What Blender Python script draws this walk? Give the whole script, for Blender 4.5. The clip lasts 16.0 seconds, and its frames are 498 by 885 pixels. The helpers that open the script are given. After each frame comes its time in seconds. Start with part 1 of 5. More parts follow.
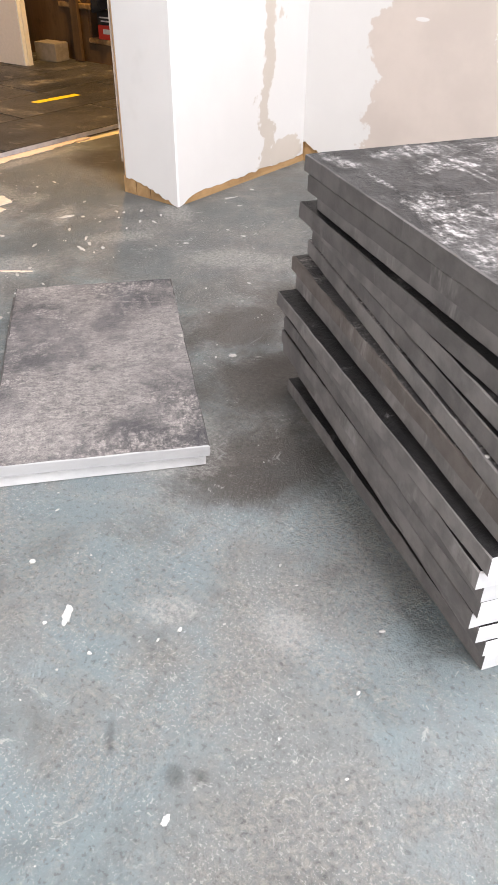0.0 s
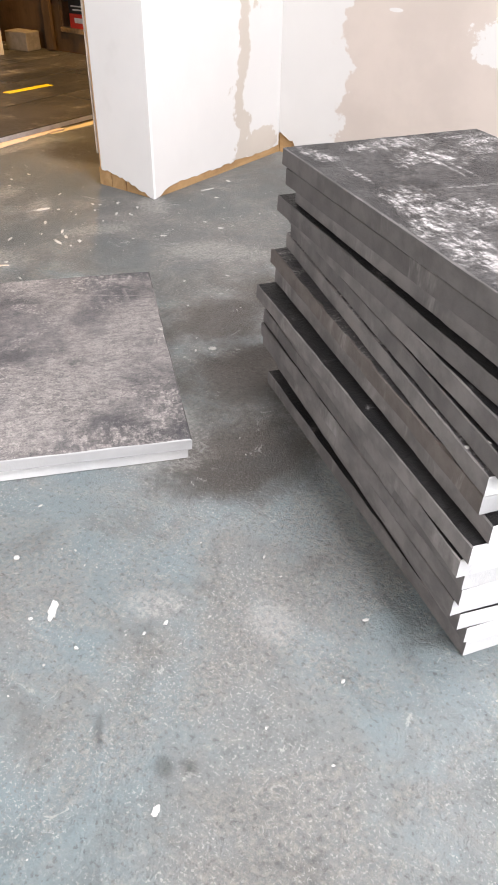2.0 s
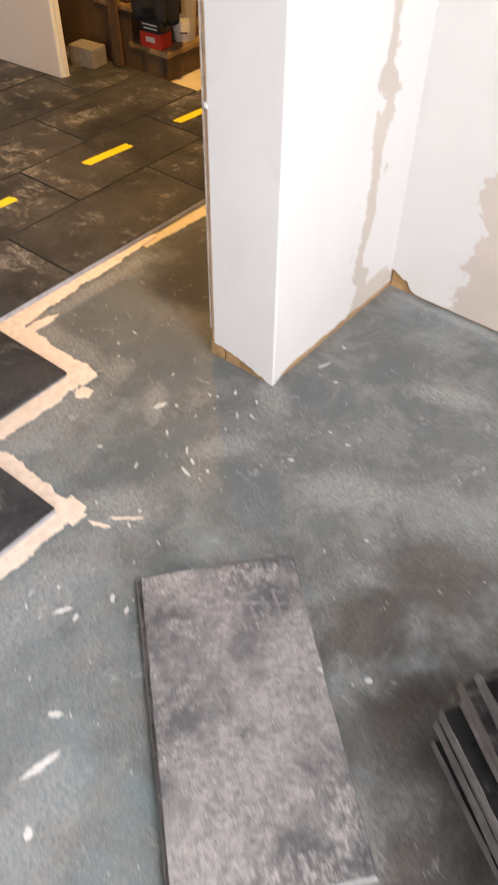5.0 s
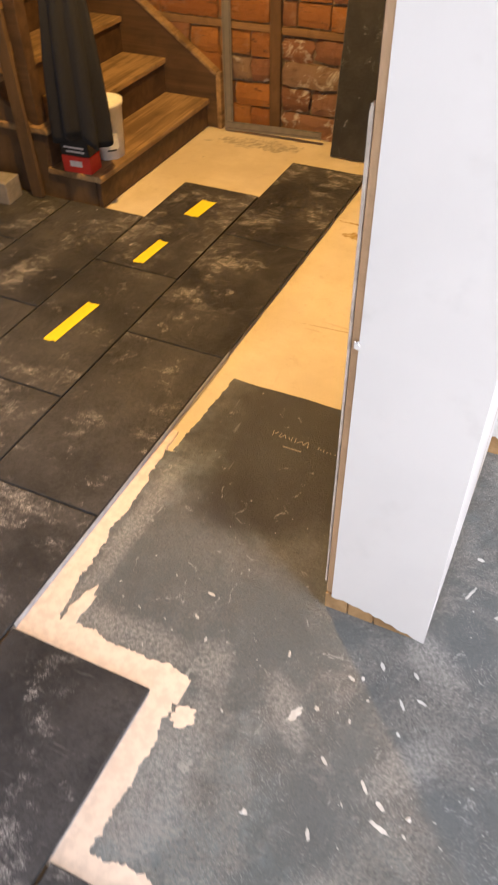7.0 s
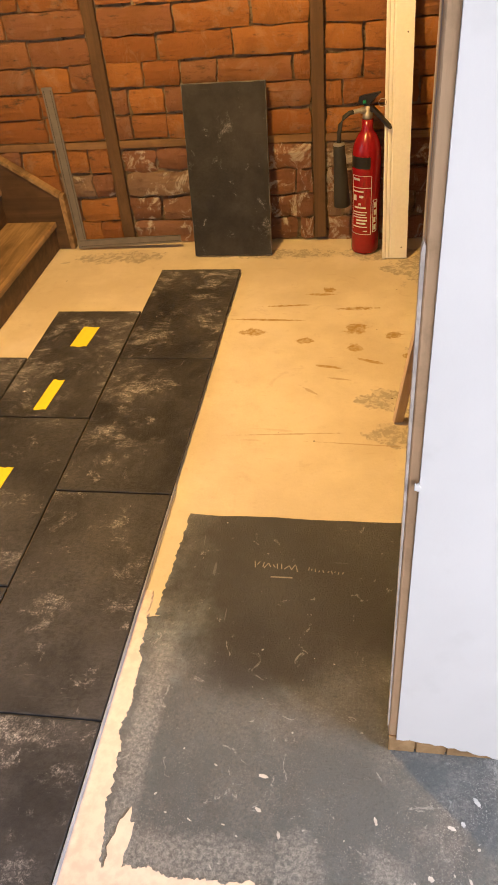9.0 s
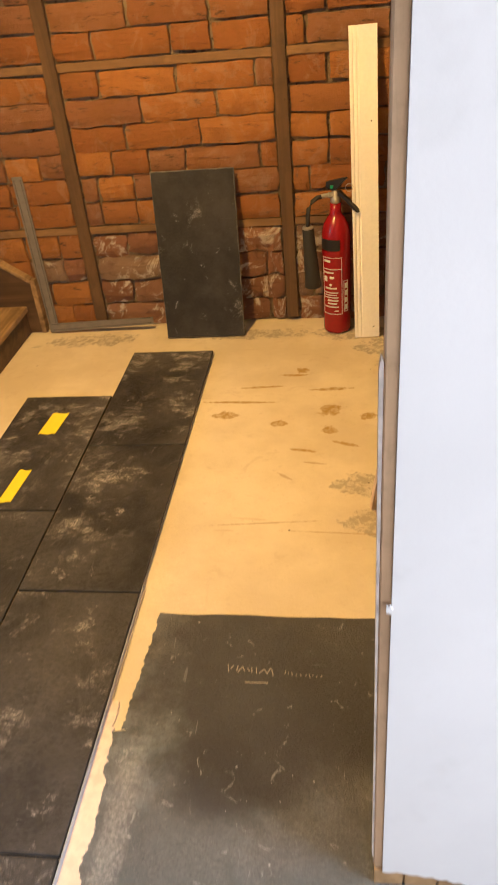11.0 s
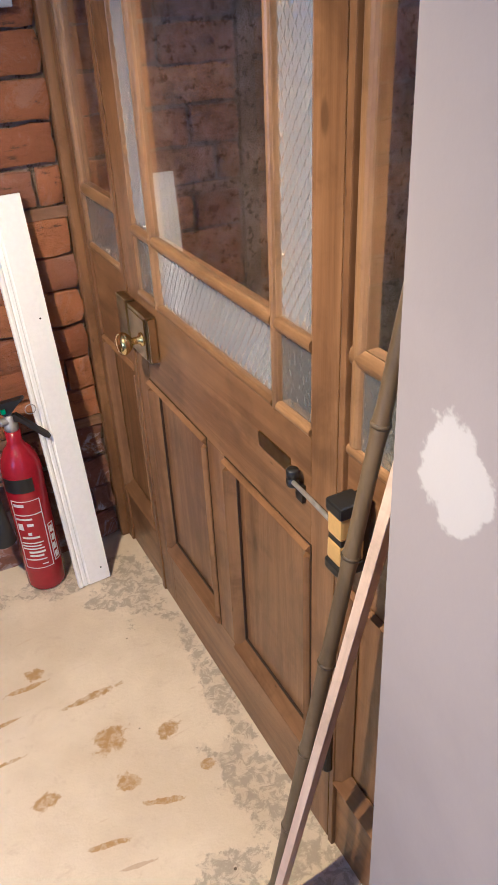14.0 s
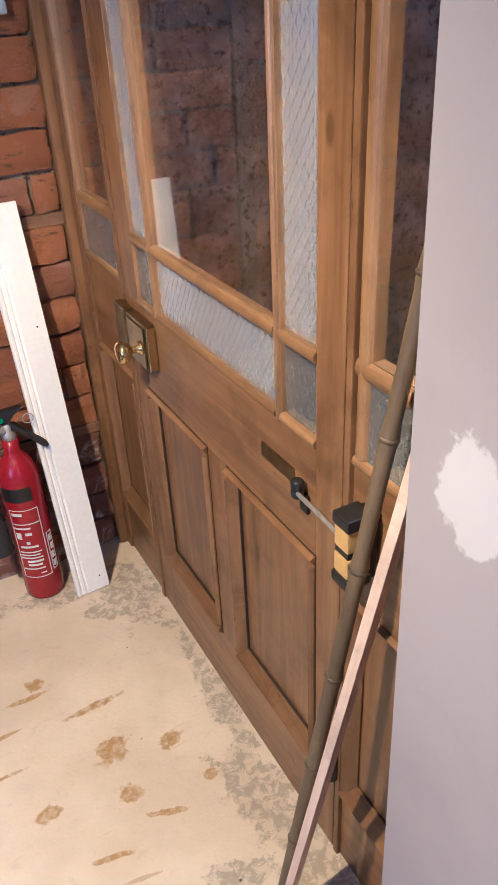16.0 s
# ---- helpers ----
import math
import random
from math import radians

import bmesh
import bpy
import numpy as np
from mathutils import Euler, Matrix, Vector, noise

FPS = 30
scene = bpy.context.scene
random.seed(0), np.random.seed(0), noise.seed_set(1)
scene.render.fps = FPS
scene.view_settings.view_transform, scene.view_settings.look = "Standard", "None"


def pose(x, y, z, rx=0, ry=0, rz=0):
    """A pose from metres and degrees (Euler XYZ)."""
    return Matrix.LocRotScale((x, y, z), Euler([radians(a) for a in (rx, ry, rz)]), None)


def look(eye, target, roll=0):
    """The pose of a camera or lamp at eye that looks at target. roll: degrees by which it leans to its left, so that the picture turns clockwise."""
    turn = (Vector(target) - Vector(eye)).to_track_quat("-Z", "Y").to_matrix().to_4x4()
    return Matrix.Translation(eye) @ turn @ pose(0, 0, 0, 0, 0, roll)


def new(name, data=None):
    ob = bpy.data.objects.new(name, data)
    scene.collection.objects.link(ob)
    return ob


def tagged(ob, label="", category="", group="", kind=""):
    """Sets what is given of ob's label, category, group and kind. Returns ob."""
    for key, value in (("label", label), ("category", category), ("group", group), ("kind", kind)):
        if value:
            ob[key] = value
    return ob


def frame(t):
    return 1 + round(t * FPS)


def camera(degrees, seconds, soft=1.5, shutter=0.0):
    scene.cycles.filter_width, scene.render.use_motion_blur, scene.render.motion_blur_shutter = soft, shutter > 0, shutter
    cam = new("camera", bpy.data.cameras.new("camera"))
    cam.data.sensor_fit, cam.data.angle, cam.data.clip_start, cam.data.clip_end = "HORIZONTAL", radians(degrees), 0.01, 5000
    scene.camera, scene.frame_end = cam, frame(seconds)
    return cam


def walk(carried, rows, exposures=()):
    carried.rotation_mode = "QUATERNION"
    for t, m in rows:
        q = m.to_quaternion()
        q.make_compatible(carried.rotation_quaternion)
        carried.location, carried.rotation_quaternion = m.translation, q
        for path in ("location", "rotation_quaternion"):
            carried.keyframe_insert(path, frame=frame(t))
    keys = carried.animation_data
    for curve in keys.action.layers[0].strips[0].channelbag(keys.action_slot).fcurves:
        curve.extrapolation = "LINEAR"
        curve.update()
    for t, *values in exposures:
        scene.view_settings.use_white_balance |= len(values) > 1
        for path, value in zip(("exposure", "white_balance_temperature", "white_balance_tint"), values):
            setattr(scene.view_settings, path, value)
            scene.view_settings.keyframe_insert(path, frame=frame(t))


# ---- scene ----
cam = camera(37.0, 16.0, soft=1.1, shutter=0.4)
PATH = [
    (0, (1.685, -1.739, 0.808), (0.677, -0.475, -0.369), 0.4),
    (0.5, (1.684, -1.743, 0.811), (0.679, -0.475, -0.365), 0.6),
    (1, (1.68, -1.743, 0.812), (0.679, -0.472, -0.363), 0.6),
    (1.5, (1.681, -1.746, 0.817), (0.693, -0.464, -0.359), 0.7),
    (2, (1.683, -1.746, 0.816), (0.73, -0.458, -0.381), 0.8),
    (2.5, (1.685, -1.74, 0.819), (0.789, -0.463, -0.432), 0.6),
    (3, (1.641, -1.706, 0.923), (0.842, -0.473, -0.434), 1.4),
    (3.5, (1.574, -1.708, 1.215), (0.816, -0.528, -0.211), 1.4),
    (4, (1.502, -1.733, 1.458), (0.733, -0.607, -0.005), 1.0),
    (4.5, (1.331, -1.622, 1.52), (0.505, -0.528, 0.064), 0.5),
    (5, (1.018, -1.404, 1.563), (0.163, -0.324, 0.112), 0.7),
    (5.2, (0.897, -1.329, 1.574), (0.019, -0.268, 0.124), -0.5),
    (7.3, (-0.083, -0.96, 1.565), (-0.626, 0.401, 0.204), -1.9),
    (7.5, (-0.158, -0.923, 1.532), (-0.644, 0.481, 0.193), -2.6),
    (8, (-0.248, -0.904, 1.559), (-0.623, 0.561, 0.25), -4.2),
    (8.5, (-0.325, -0.88, 1.589), (-0.642, 0.618, 0.303), -5.6),
    (10.8, (-0.285, -0.802, 1.597), (-0.567, 0.813, 0.452), -5.4),
    (11, (-0.292, -0.75, 1.6), (-0.557, 0.882, 0.474), -5.8),
    (11.5, (-0.306, -0.434, 1.588), (-0.558, 1.233, 0.51), -6.5),
    (12, (-0.411, -0.157, 1.691), (-0.486, 1.566, 0.678), -5.4),
    (12.5, (-0.516, 0.138, 1.707), (-0.233, 1.843, 0.7), -4.1),
    (13, (-0.555, 0.303, 1.734), (0.019, 1.924, 0.713), -4.1),
    (13.5, (-0.586, 0.38, 1.741), (0.122, 1.941, 0.711), -3.3),
    (14, (-0.581, 0.436, 1.732), (0.184, 1.96, 0.686), -2.7),
    (14.5, (-0.578, 0.474, 1.722), (0.204, 1.983, 0.667), -2.7),
    (15, (-0.57, 0.475, 1.732), (0.22, 1.98, 0.677), -2.8),
    (15.5, (-0.578, 0.471, 1.741), (0.212, 1.978, 0.691), -2.8),
    (16, (-0.589, 0.461, 1.745), (0.193, 1.976, 0.699), -2.9),
]

walk(cam, [(t, look(eye, target, roll)) for t, eye, target, roll in PATH],
     exposures=[(0, 0.02, 6250, 12), (2.5, 0.02, 6250, 12), (4.0, -0.12, 6350, 13), (5.2, -0.10, 6250, 12), (7.3, 0.05, 5950, 14), (8.7, 0.07, 5850, 14), (11.0, 0.06, 5700, 12), (11.4, 0.08, 6150, 13), (12.0, 0.22, 6200, 13),
                (12.5, 0.12, 5100, 12), (13.0, 0.1, 4200, 12), (13.6, 0.27, 3640, 19), (14.5, 0.35, 3620, 21), (16, 0.38, 3600, 22)])

# ---- world and lights ----
world = bpy.data.worlds.new("world")
scene.world = world
world.use_nodes = True
sky = world.node_tree.nodes.new("ShaderNodeTexSky")
sky.sky_type, sky.sun_disc = "NISHITA", False
sky.sun_elevation, sky.sun_rotation = radians(35), radians(140)
world.node_tree.links.new(sky.outputs[0], world.node_tree.nodes["Background"].inputs[0])
world.node_tree.nodes["Background"].inputs[1].default_value = 0.10

ROOM = dict(x0=-4.2, x1=3.4, y0=-3.6, y1=2.66, top=2.6)


def lamp(name, kind, m, energy, colour, **more):
    data = bpy.data.lights.new(name, kind)
    data.energy, data.color = energy, colour
    for key, value in more.items():
        if key == "size":
            data.size = value
        elif key == "size_y":
            data.shape, data.size_y = "RECTANGLE", value
        elif key == "radius":
            data.shadow_soft_size = value
        elif key == "spot":
            data.spot_size, data.spot_blend = radians(value), 0.7
    ob = new(name, data)
    ob.matrix_world = m
    return ob


DAY = (1.0, 0.97, 0.955)
lamp("ceiling_panel_light", "AREA", look((2.15, -1.05, 2.57), (2.05, -1.05, 0)), 118, (1.0, 0.965, 0.95), size=1.0, size_y=0.30)
lamp("daylight_east", "AREA", look((3.36, -1.2, 1.55), (0, -1.2, 0.9)), 98, DAY, size=2.8, size_y=1.5)
lamp("daylight_south", "AREA", look((0.6, -3.56, 1.5), (0.3, 0, 1.0)), 66, (1.0, 0.91, 0.82), size=2.4, size_y=1.6)
lamp("daylight_west", "AREA", look((-4.16, -0.75, 1.5), (0, -0.4, 1.2)), 21, (0.88, 0.93, 1.0), size=1.5, size_y=1.4)
lamp("lobby_lamp", "SPOT", look((-1.2, 0.95, 2.54), (-0.9, 1.75, 0.0)), 355, (1.0, 0.55, 0.132), radius=0.03, spot=116)
# added fill behind the door glass, with no window or fitting of its own
lamp("porch_fill", "AREA", look((1.0, 1.5, 2.55), (0.85, 1.5, 0)), 4, (0.85, 0.92, 1.0), size=0.7)


# ---- materials ----
class Nodes:
    """A node material with short ways to make its nodes."""

    def __init__(self, name, rough=0.7, metal=0.0):
        self.m = bpy.data.materials.new(name)
        self.m.use_nodes = True
        self.t = self.m.node_tree
        self.b = self.t.nodes["Principled BSDF"]
        self.b.inputs["Roughness"].default_value = rough
        self.b.inputs["Metallic"].default_value = metal
        self.co = self.t.nodes.new("ShaderNodeTexCoord").outputs["Object"]

    def put(self, socket, value):
        if hasattr(value, "is_output"):
            self.t.links.new(value, socket)
        elif isinstance(value, (tuple, list)) and len(value) == 3 and socket.type == "RGBA":
            socket.default_value = (*value, 1)
        else:
            socket.default_value = value

    def node(self, kind, out=0, **ins):
        n = self.t.nodes.new(kind)
        for k, v in ins.items():
            self.put(n.inputs[k.replace("_", " ")], v)
        return n.outputs[out]

    def shifted(self):
        """Object coordinates shifted by a random amount for each object."""
        r = self.t.nodes.new("ShaderNodeObjectInfo").outputs["Random"]
        s = self.math("MULTIPLY", r, 37.0)
        v = self.node("ShaderNodeCombineXYZ", X=s, Y=s, Z=s)
        n = self.t.nodes.new("ShaderNodeVectorMath")
        self.t.links.new(self.co, n.inputs[0])
        self.t.links.new(v, n.inputs[1])
        self.co = n.outputs[0]
        return r

    def scaled(self, s, co=None, turn=0.0):
        n = self.t.nodes.new("ShaderNodeMapping")
        self.t.links.new(co or self.co, n.inputs["Vector"])
        n.inputs["Scale"].default_value = s
        n.inputs["Rotation"].default_value = (0, 0, radians(turn))
        return n.outputs[0]

    def noise(self, scale, detail=5.0, rough=0.6, co=None, warp=0.0):
        return self.node("ShaderNodeTexNoise", 0, Vector=co or self.co, Scale=scale, Detail=detail, Roughness=rough, Distortion=warp)

    def voronoi(self, scale, co=None, kind="F1"):
        n = self.t.nodes.new("ShaderNodeTexVoronoi")
        n.feature = kind
        self.t.links.new(co or self.co, n.inputs["Vector"])
        n.inputs["Scale"].default_value = scale
        return n.outputs["Distance"]

    def math(self, op, a, b=0.0, clamp=False):
        n = self.t.nodes.new("ShaderNodeMath")
        n.operation, n.use_clamp = op, clamp
        self.put(n.inputs[0], a)
        self.put(n.inputs[1], b)
        return n.outputs[0]

    def step(self, fac, a, b):
        """0 below a, 1 above b, a ramp between."""
        n = self.t.nodes.new("ShaderNodeMapRange")
        n.interpolation_type = "SMOOTHSTEP"
        self.put(n.inputs["Value"], fac)
        n.inputs["From Min"].default_value, n.inputs["From Max"].default_value = a, b
        return n.outputs[0]

    def mix(self, fac, a, b, how="MIX"):
        n = self.t.nodes.new("ShaderNodeMix")
        n.data_type, n.blend_type = "RGBA", how
        self.put(n.inputs[0], fac)
        self.put(n.inputs[6], a)
        self.put(n.inputs[7], b)
        return n.outputs[2]

    def xyz(self):
        n = self.t.nodes.new("ShaderNodeSeparateXYZ")
        self.t.links.new(self.co, n.inputs[0])
        return n.outputs

    def finish(self, colour, bump=None, depth=0.002, strength=0.6, rough=None):
        self.put(self.b.inputs["Base Color"], colour)
        if rough is not None:
            self.put(self.b.inputs["Roughness"], rough)
        if bump is not None:
            n = self.t.nodes.new("ShaderNodeBump")
            n.inputs["Strength"].default_value, n.inputs["Distance"].default_value = strength, depth
            self.t.links.new(bump, n.inputs["Height"])
            self.t.links.new(n.outputs[0], self.b.inputs["Normal"])
        return self.m


def plain(name, colour, rough=0.6, metal=0.0, vary=0.12, grain=60.0):
    n = Nodes(name, rough, metal)
    f = n.noise(grain, 4)
    dark = tuple(c * (1 - vary) for c in colour)
    light = tuple(min(1, c * (1 + vary)) for c in colour)
    big = n.mix(n.noise(3.0, 3), dark, light)
    return n.finish(n.mix(n.step(f, 0.35, 0.65), big, light), f, 0.0006, 0.3)


def floor_paint():
    n = Nodes("grey_floor_paint", 0.5)
    base = n.mix(n.step(n.noise(1.3, 4), 0.38, 0.62), (0.198, 0.246, 0.260), (0.288, 0.340, 0.354))
    worn = n.math("MULTIPLY", n.step(n.noise(2.6, 7, 0.68), 0.44, 0.60), 0.65)
    base = n.mix(worn, base, (0.190, 0.184, 0.174))
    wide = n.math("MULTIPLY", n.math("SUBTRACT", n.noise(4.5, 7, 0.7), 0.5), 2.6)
    # trodden dirt of the passage
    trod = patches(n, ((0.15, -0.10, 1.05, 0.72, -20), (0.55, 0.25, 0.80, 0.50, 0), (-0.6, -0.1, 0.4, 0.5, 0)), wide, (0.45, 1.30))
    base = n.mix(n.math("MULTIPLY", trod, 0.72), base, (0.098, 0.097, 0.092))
    # brown earth round the stack's far side, part of the stack's shadow painted in
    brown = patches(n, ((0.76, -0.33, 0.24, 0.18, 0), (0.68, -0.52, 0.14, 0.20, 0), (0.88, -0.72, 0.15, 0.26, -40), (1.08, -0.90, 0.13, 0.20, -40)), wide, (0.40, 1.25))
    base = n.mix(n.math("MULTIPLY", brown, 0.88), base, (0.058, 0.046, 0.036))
    # darker paint beside the stub wall, with the stub's shadow painted in
    shaded_paint = patches(n, ((-0.46, 0.55, 0.46, 0.46, 0), (-0.55, 0.33, 0.26, 0.26, 0)), n.math("MULTIPLY", wide, 0.5), (0.55, 1.15))
    base = n.mix(n.math("MULTIPLY", shaded_paint, 0.9), base, (0.058, 0.054, 0.050))
    clean = n.math("SUBTRACT", 1.0, n.math("MULTIPLY", n.math("MAXIMUM", shaded_paint, n.math("MULTIPLY", brown, 0.75)), 0.85))
    swept = patches(n, ((-0.55, 0.12, 0.42, 0.55, 0),), n.math("MULTIPLY", wide, 0.4), (0.6, 1.2))
    clean = n.math("MULTIPLY", clean, n.math("SUBTRACT", 1.0, n.math("MULTIPLY", swept, 0.65)))
    # settled dust: clouds, then grit
    zone = n.step(n.noise(4.2, 8, 0.72, warp=0.6), 0.44, 0.58)
    cloud = n.math("MULTIPLY", n.math("MULTIPLY", n.math("MULTIPLY", zone, n.step(n.noise(120, 7, 0.82, warp=0.3), 0.38, 0.64)), 0.66), clean)
    col = n.mix(cloud, base, (0.46, 0.425, 0.385))
    smut = n.math("MULTIPLY", n.step(n.noise(8, 7, 0.72, warp=0.7), 0.50, 0.64), 0.34)
    col = n.mix(smut, col, (0.105, 0.105, 0.100))
    cover = n.math("ADD", n.math("MULTIPLY", n.step(n.noise(5, 7, 0.75), 0.43, 0.56), 0.50), 0.12)
    grit = n.math("MULTIPLY", n.math("MULTIPLY", n.step(n.noise(260, 3, 0.65), 0.54, 0.62), cover), clean)
    col = n.mix(grit, col, (0.58, 0.565, 0.54))
    pits = n.math("MULTIPLY", n.step(n.noise(130, 4, 0.7), 0.55, 0.64), 0.55)
    col = n.mix(pits, col, (0.075, 0.078, 0.078))
    flakes = n.math("MULTIPLY", n.step(n.noise(19, 8, 0.76, warp=1.0), 0.615, 0.65), 0.5)
    col = n.mix(flakes, col, (0.60, 0.59, 0.565))
    v = n.voronoi(13.0, n.scaled((1, 1, 0.2)))
    ragged_v = n.math("ADD", v, n.math("MULTIPLY", n.math("SUBTRACT", n.noise(120, 5, 0.7), 0.5), 0.10))
    chips = n.math("MULTIPLY", n.math("SUBTRACT", 1.0, n.step(ragged_v, 0.018, 0.045)), n.math("MULTIPLY", n.step(n.noise(2.5, 4), 0.40, 0.55), 0.85))
    col = n.mix(chips, col, (0.66, 0.65, 0.62))
    rag = n.math("MULTIPLY", n.math("SUBTRACT", n.noise(38, 8, 0.80), 0.5), 2.6)
    dusty = ((1.306, -1.18, 0.042, 0.036, 0), (0.45, 0.30, 0.14, 0.05, 20), (0.50, 0.655, 0.48, 0.018, -1), (-0.81, 0.0, 0.035, 0.30, 0), (-0.65, -0.27, 0.24, 0.05, 0), (-0.40, -0.55, 0.07, 0.24, 0), (-0.02, -0.64, 0.12, 0.07, 30),
             (0.02, -1.05, 0.10, 0.30, 0), (0.42, -1.30, 0.10, 0.16, 30), (0.03, -0.04, 0.09, 0.05, -40), (1.16, -1.25, 0.05, 0.03, 30), (-0.23, -0.29, 0.035, 0.10, 40), (-0.43, -0.26, 0.05, 0.07, 20), (0.05, -0.30, 0.12, 0.05, 60), (0.42, -0.22, 0.16, 0.07, 30), (0.90, -0.95, 0.12, 0.09, -40))
    ring = patches(n, dusty, rag, (0.5, 1.25))
    col = n.mix(n.math("MULTIPLY", ring, n.math("ADD", n.math("MULTIPLY", n.step(n.noise(110, 7, 0.82), 0.40, 0.64), 0.62), 0.04)), col, (0.55, 0.53, 0.50))
    dark = patches(n, ((1.237, -1.44, 0.007, 0.024, 45), (1.332, -1.429, 0.016, 0.013, 0), (1.355, -1.411, 0.014, 0.012, 0)), rag, (0.3, 1.4))
    col = n.mix(n.math("MULTIPLY", dark, 0.50), col, (0.06, 0.06, 0.058))
    scr = n.math("MAXIMUM", n.step(n.noise(7.0, 3, 0.5, n.scaled((12, 1.1, 1), turn=52), 0.3), 0.72, 0.75), n.step(n.noise(8.0, 3, 0.5, n.scaled((1.2, 14, 1), turn=25), 0.3), 0.735, 0.765))
    col = n.mix(n.math("MULTIPLY", scr, 0.28), col, (0.48, 0.49, 0.49))
    h = n.math("ADD", n.math("ADD", n.noise(170, 5, 0.75), n.math("MULTIPLY", n.noise(55, 6, 0.75), 1.0)), n.math("MULTIPLY", cloud, 0.4))
    return n.finish(col, h, 0.006, 1.0, n.mix(n.math("MAXIMUM", cloud, grit), (0.38, 0.38, 0.38), (0.85, 0.85, 0.85)))


def patches(n, rows, ragged, soft=(0.80, 1.15)):
    """Ragged turned ellipses (x, y, a, b, degrees) on the floor, as one mask."""
    x, y, z = n.xyz()
    out = None
    for px, py, a, b, turn in rows:
        c, s = math.cos(radians(turn)), math.sin(radians(turn))
        dx, dy = n.math("SUBTRACT", x, px), n.math("SUBTRACT", y, py)
        u = n.math("ADD", n.math("MULTIPLY", dx, c / a), n.math("MULTIPLY", dy, s / a))
        v = n.math("ADD", n.math("MULTIPLY", dx, -s / b), n.math("MULTIPLY", dy, c / b))
        d = n.math("SQRT", n.math("ADD", n.math("MULTIPLY", u, u), n.math("MULTIPLY", v, v)))
        d = n.math("ADD", d, ragged)
        f = n.math("SUBTRACT", 1.0, n.step(d, *soft))
        out = f if out is None else n.math("MAXIMUM", out, f)
    return out


def lobby_floor():
    n = Nodes("bare_cream_concrete", 0.75)
    col = n.mix(n.step(n.noise(2.0, 5), 0.35, 0.65), (0.58, 0.50, 0.355), (0.70, 0.62, 0.465))
    col = n.mix(n.math("MULTIPLY", n.step(n.noise(9, 6, 0.7, warp=0.8), 0.57, 0.70), 0.30), col, (0.46, 0.36, 0.25))
    col = n.mix(n.math("MULTIPLY", n.step(n.noise(30, 6, 0.75), 0.56, 0.70), 0.22), col, (0.42, 0.33, 0.23))
    line = n.noise(3.0, 5, 0.6, n.scaled((1.2, 9, 1)), 0.4)
    col = n.mix(n.math("MULTIPLY", n.step(line, 0.66, 0.72), 0.30), col, (0.42, 0.28, 0.15))
    rag = n.math("MULTIPLY", n.math("SUBTRACT", n.noise(32, 6, 0.75), 0.5), 2.4)
    wide = n.math("MULTIPLY", n.math("SUBTRACT", n.noise(11, 7, 0.72), 0.5), 3.2)
    grey = ((-0.10, 2.36, 0.13, 0.16, 0), (-0.07, 1.45, 0.075, 0.22, 8), (-0.25, 1.31, 0.09, 0.07, 0), (-0.19, 1.10, 0.11, 0.07, 0), (-0.08, 1.20, 0.10, 0.14, 0), (-0.27, 2.50, 0.18, 0.08, 0), (-0.03, 1.85, 0.04, 0.25, 0), (-0.75, 2.50, 0.30, 0.05, 0), (-1.55, 2.48, 0.25, 0.06, 3))
    g = n.math("MULTIPLY", patches(n, grey, wide, (0.84, 1.06)), n.math("ADD", n.math("MULTIPLY", n.step(n.noise(34, 6, 0.72, warp=0.6), 0.43, 0.56), 0.50), 0.16))
    col = n.mix(g, col, (0.25, 0.22, 0.175))
    spots = ((-0.36, 1.80, 0.048, 0.038, 10), (-0.367, 1.658, 0.032, 0.026, 0), (-0.564, 1.704, 0.030, 0.022, 0), (-0.785, 1.77, 0.045, 0.030, 0), (-0.36, 1.965, 0.085, 0.012, 2), (-0.66, 1.99, 0.10, 0.008, 4), (-0.74, 1.87, 0.14, 0.008, -2), (-0.52, 2.09, 0.06, 0.010, 0), (-0.30, 1.56, 0.055, 0.009, -20), (-0.49, 2.13, 0.03, 0.022, 0), (-0.21, 1.75, 0.032, 0.025, 20), (-0.16, 1.60, 0.018, 0.014, 0), (-0.46, 1.52, 0.05, 0.008, -12))
    inner = n.math("ADD", n.math("MULTIPLY", n.step(n.noise(55, 5, 0.75), 0.36, 0.58), 0.6), 0.4)
    col = n.mix(n.math("MULTIPLY", patches(n, spots, rag), inner), col, (0.37, 0.24, 0.065))
    cracks = ((-0.58, 1.105, 0.17, 0.0035, 4), (-0.33, 1.06, 0.15, 0.003, -3), (-0.52, 1.36, 0.05, 0.006, -40), (-0.42, 1.44, 0.05, 0.005, -10))
    col = n.mix(n.math("MULTIPLY", patches(n, cracks, n.math("MULTIPLY", rag, 1.3)), 0.55), col, (0.36, 0.24, 0.12))
    v = n.voronoi(7.0, n.scaled((1, 1, 0.2)))
    col = n.mix(n.math("SUBTRACT", 1.0, n.step(v, 0.022, 0.035)), col, (0.12, 0.09, 0.06))
    h = n.math("ADD", n.noise(90, 5, 0.7), n.math("MULTIPLY", n.noise(14, 4), 1.2))
    return n.finish(col, n.math("SUBTRACT", h, n.math("MULTIPLY", g, 0.8)), 0.003, 0.5)


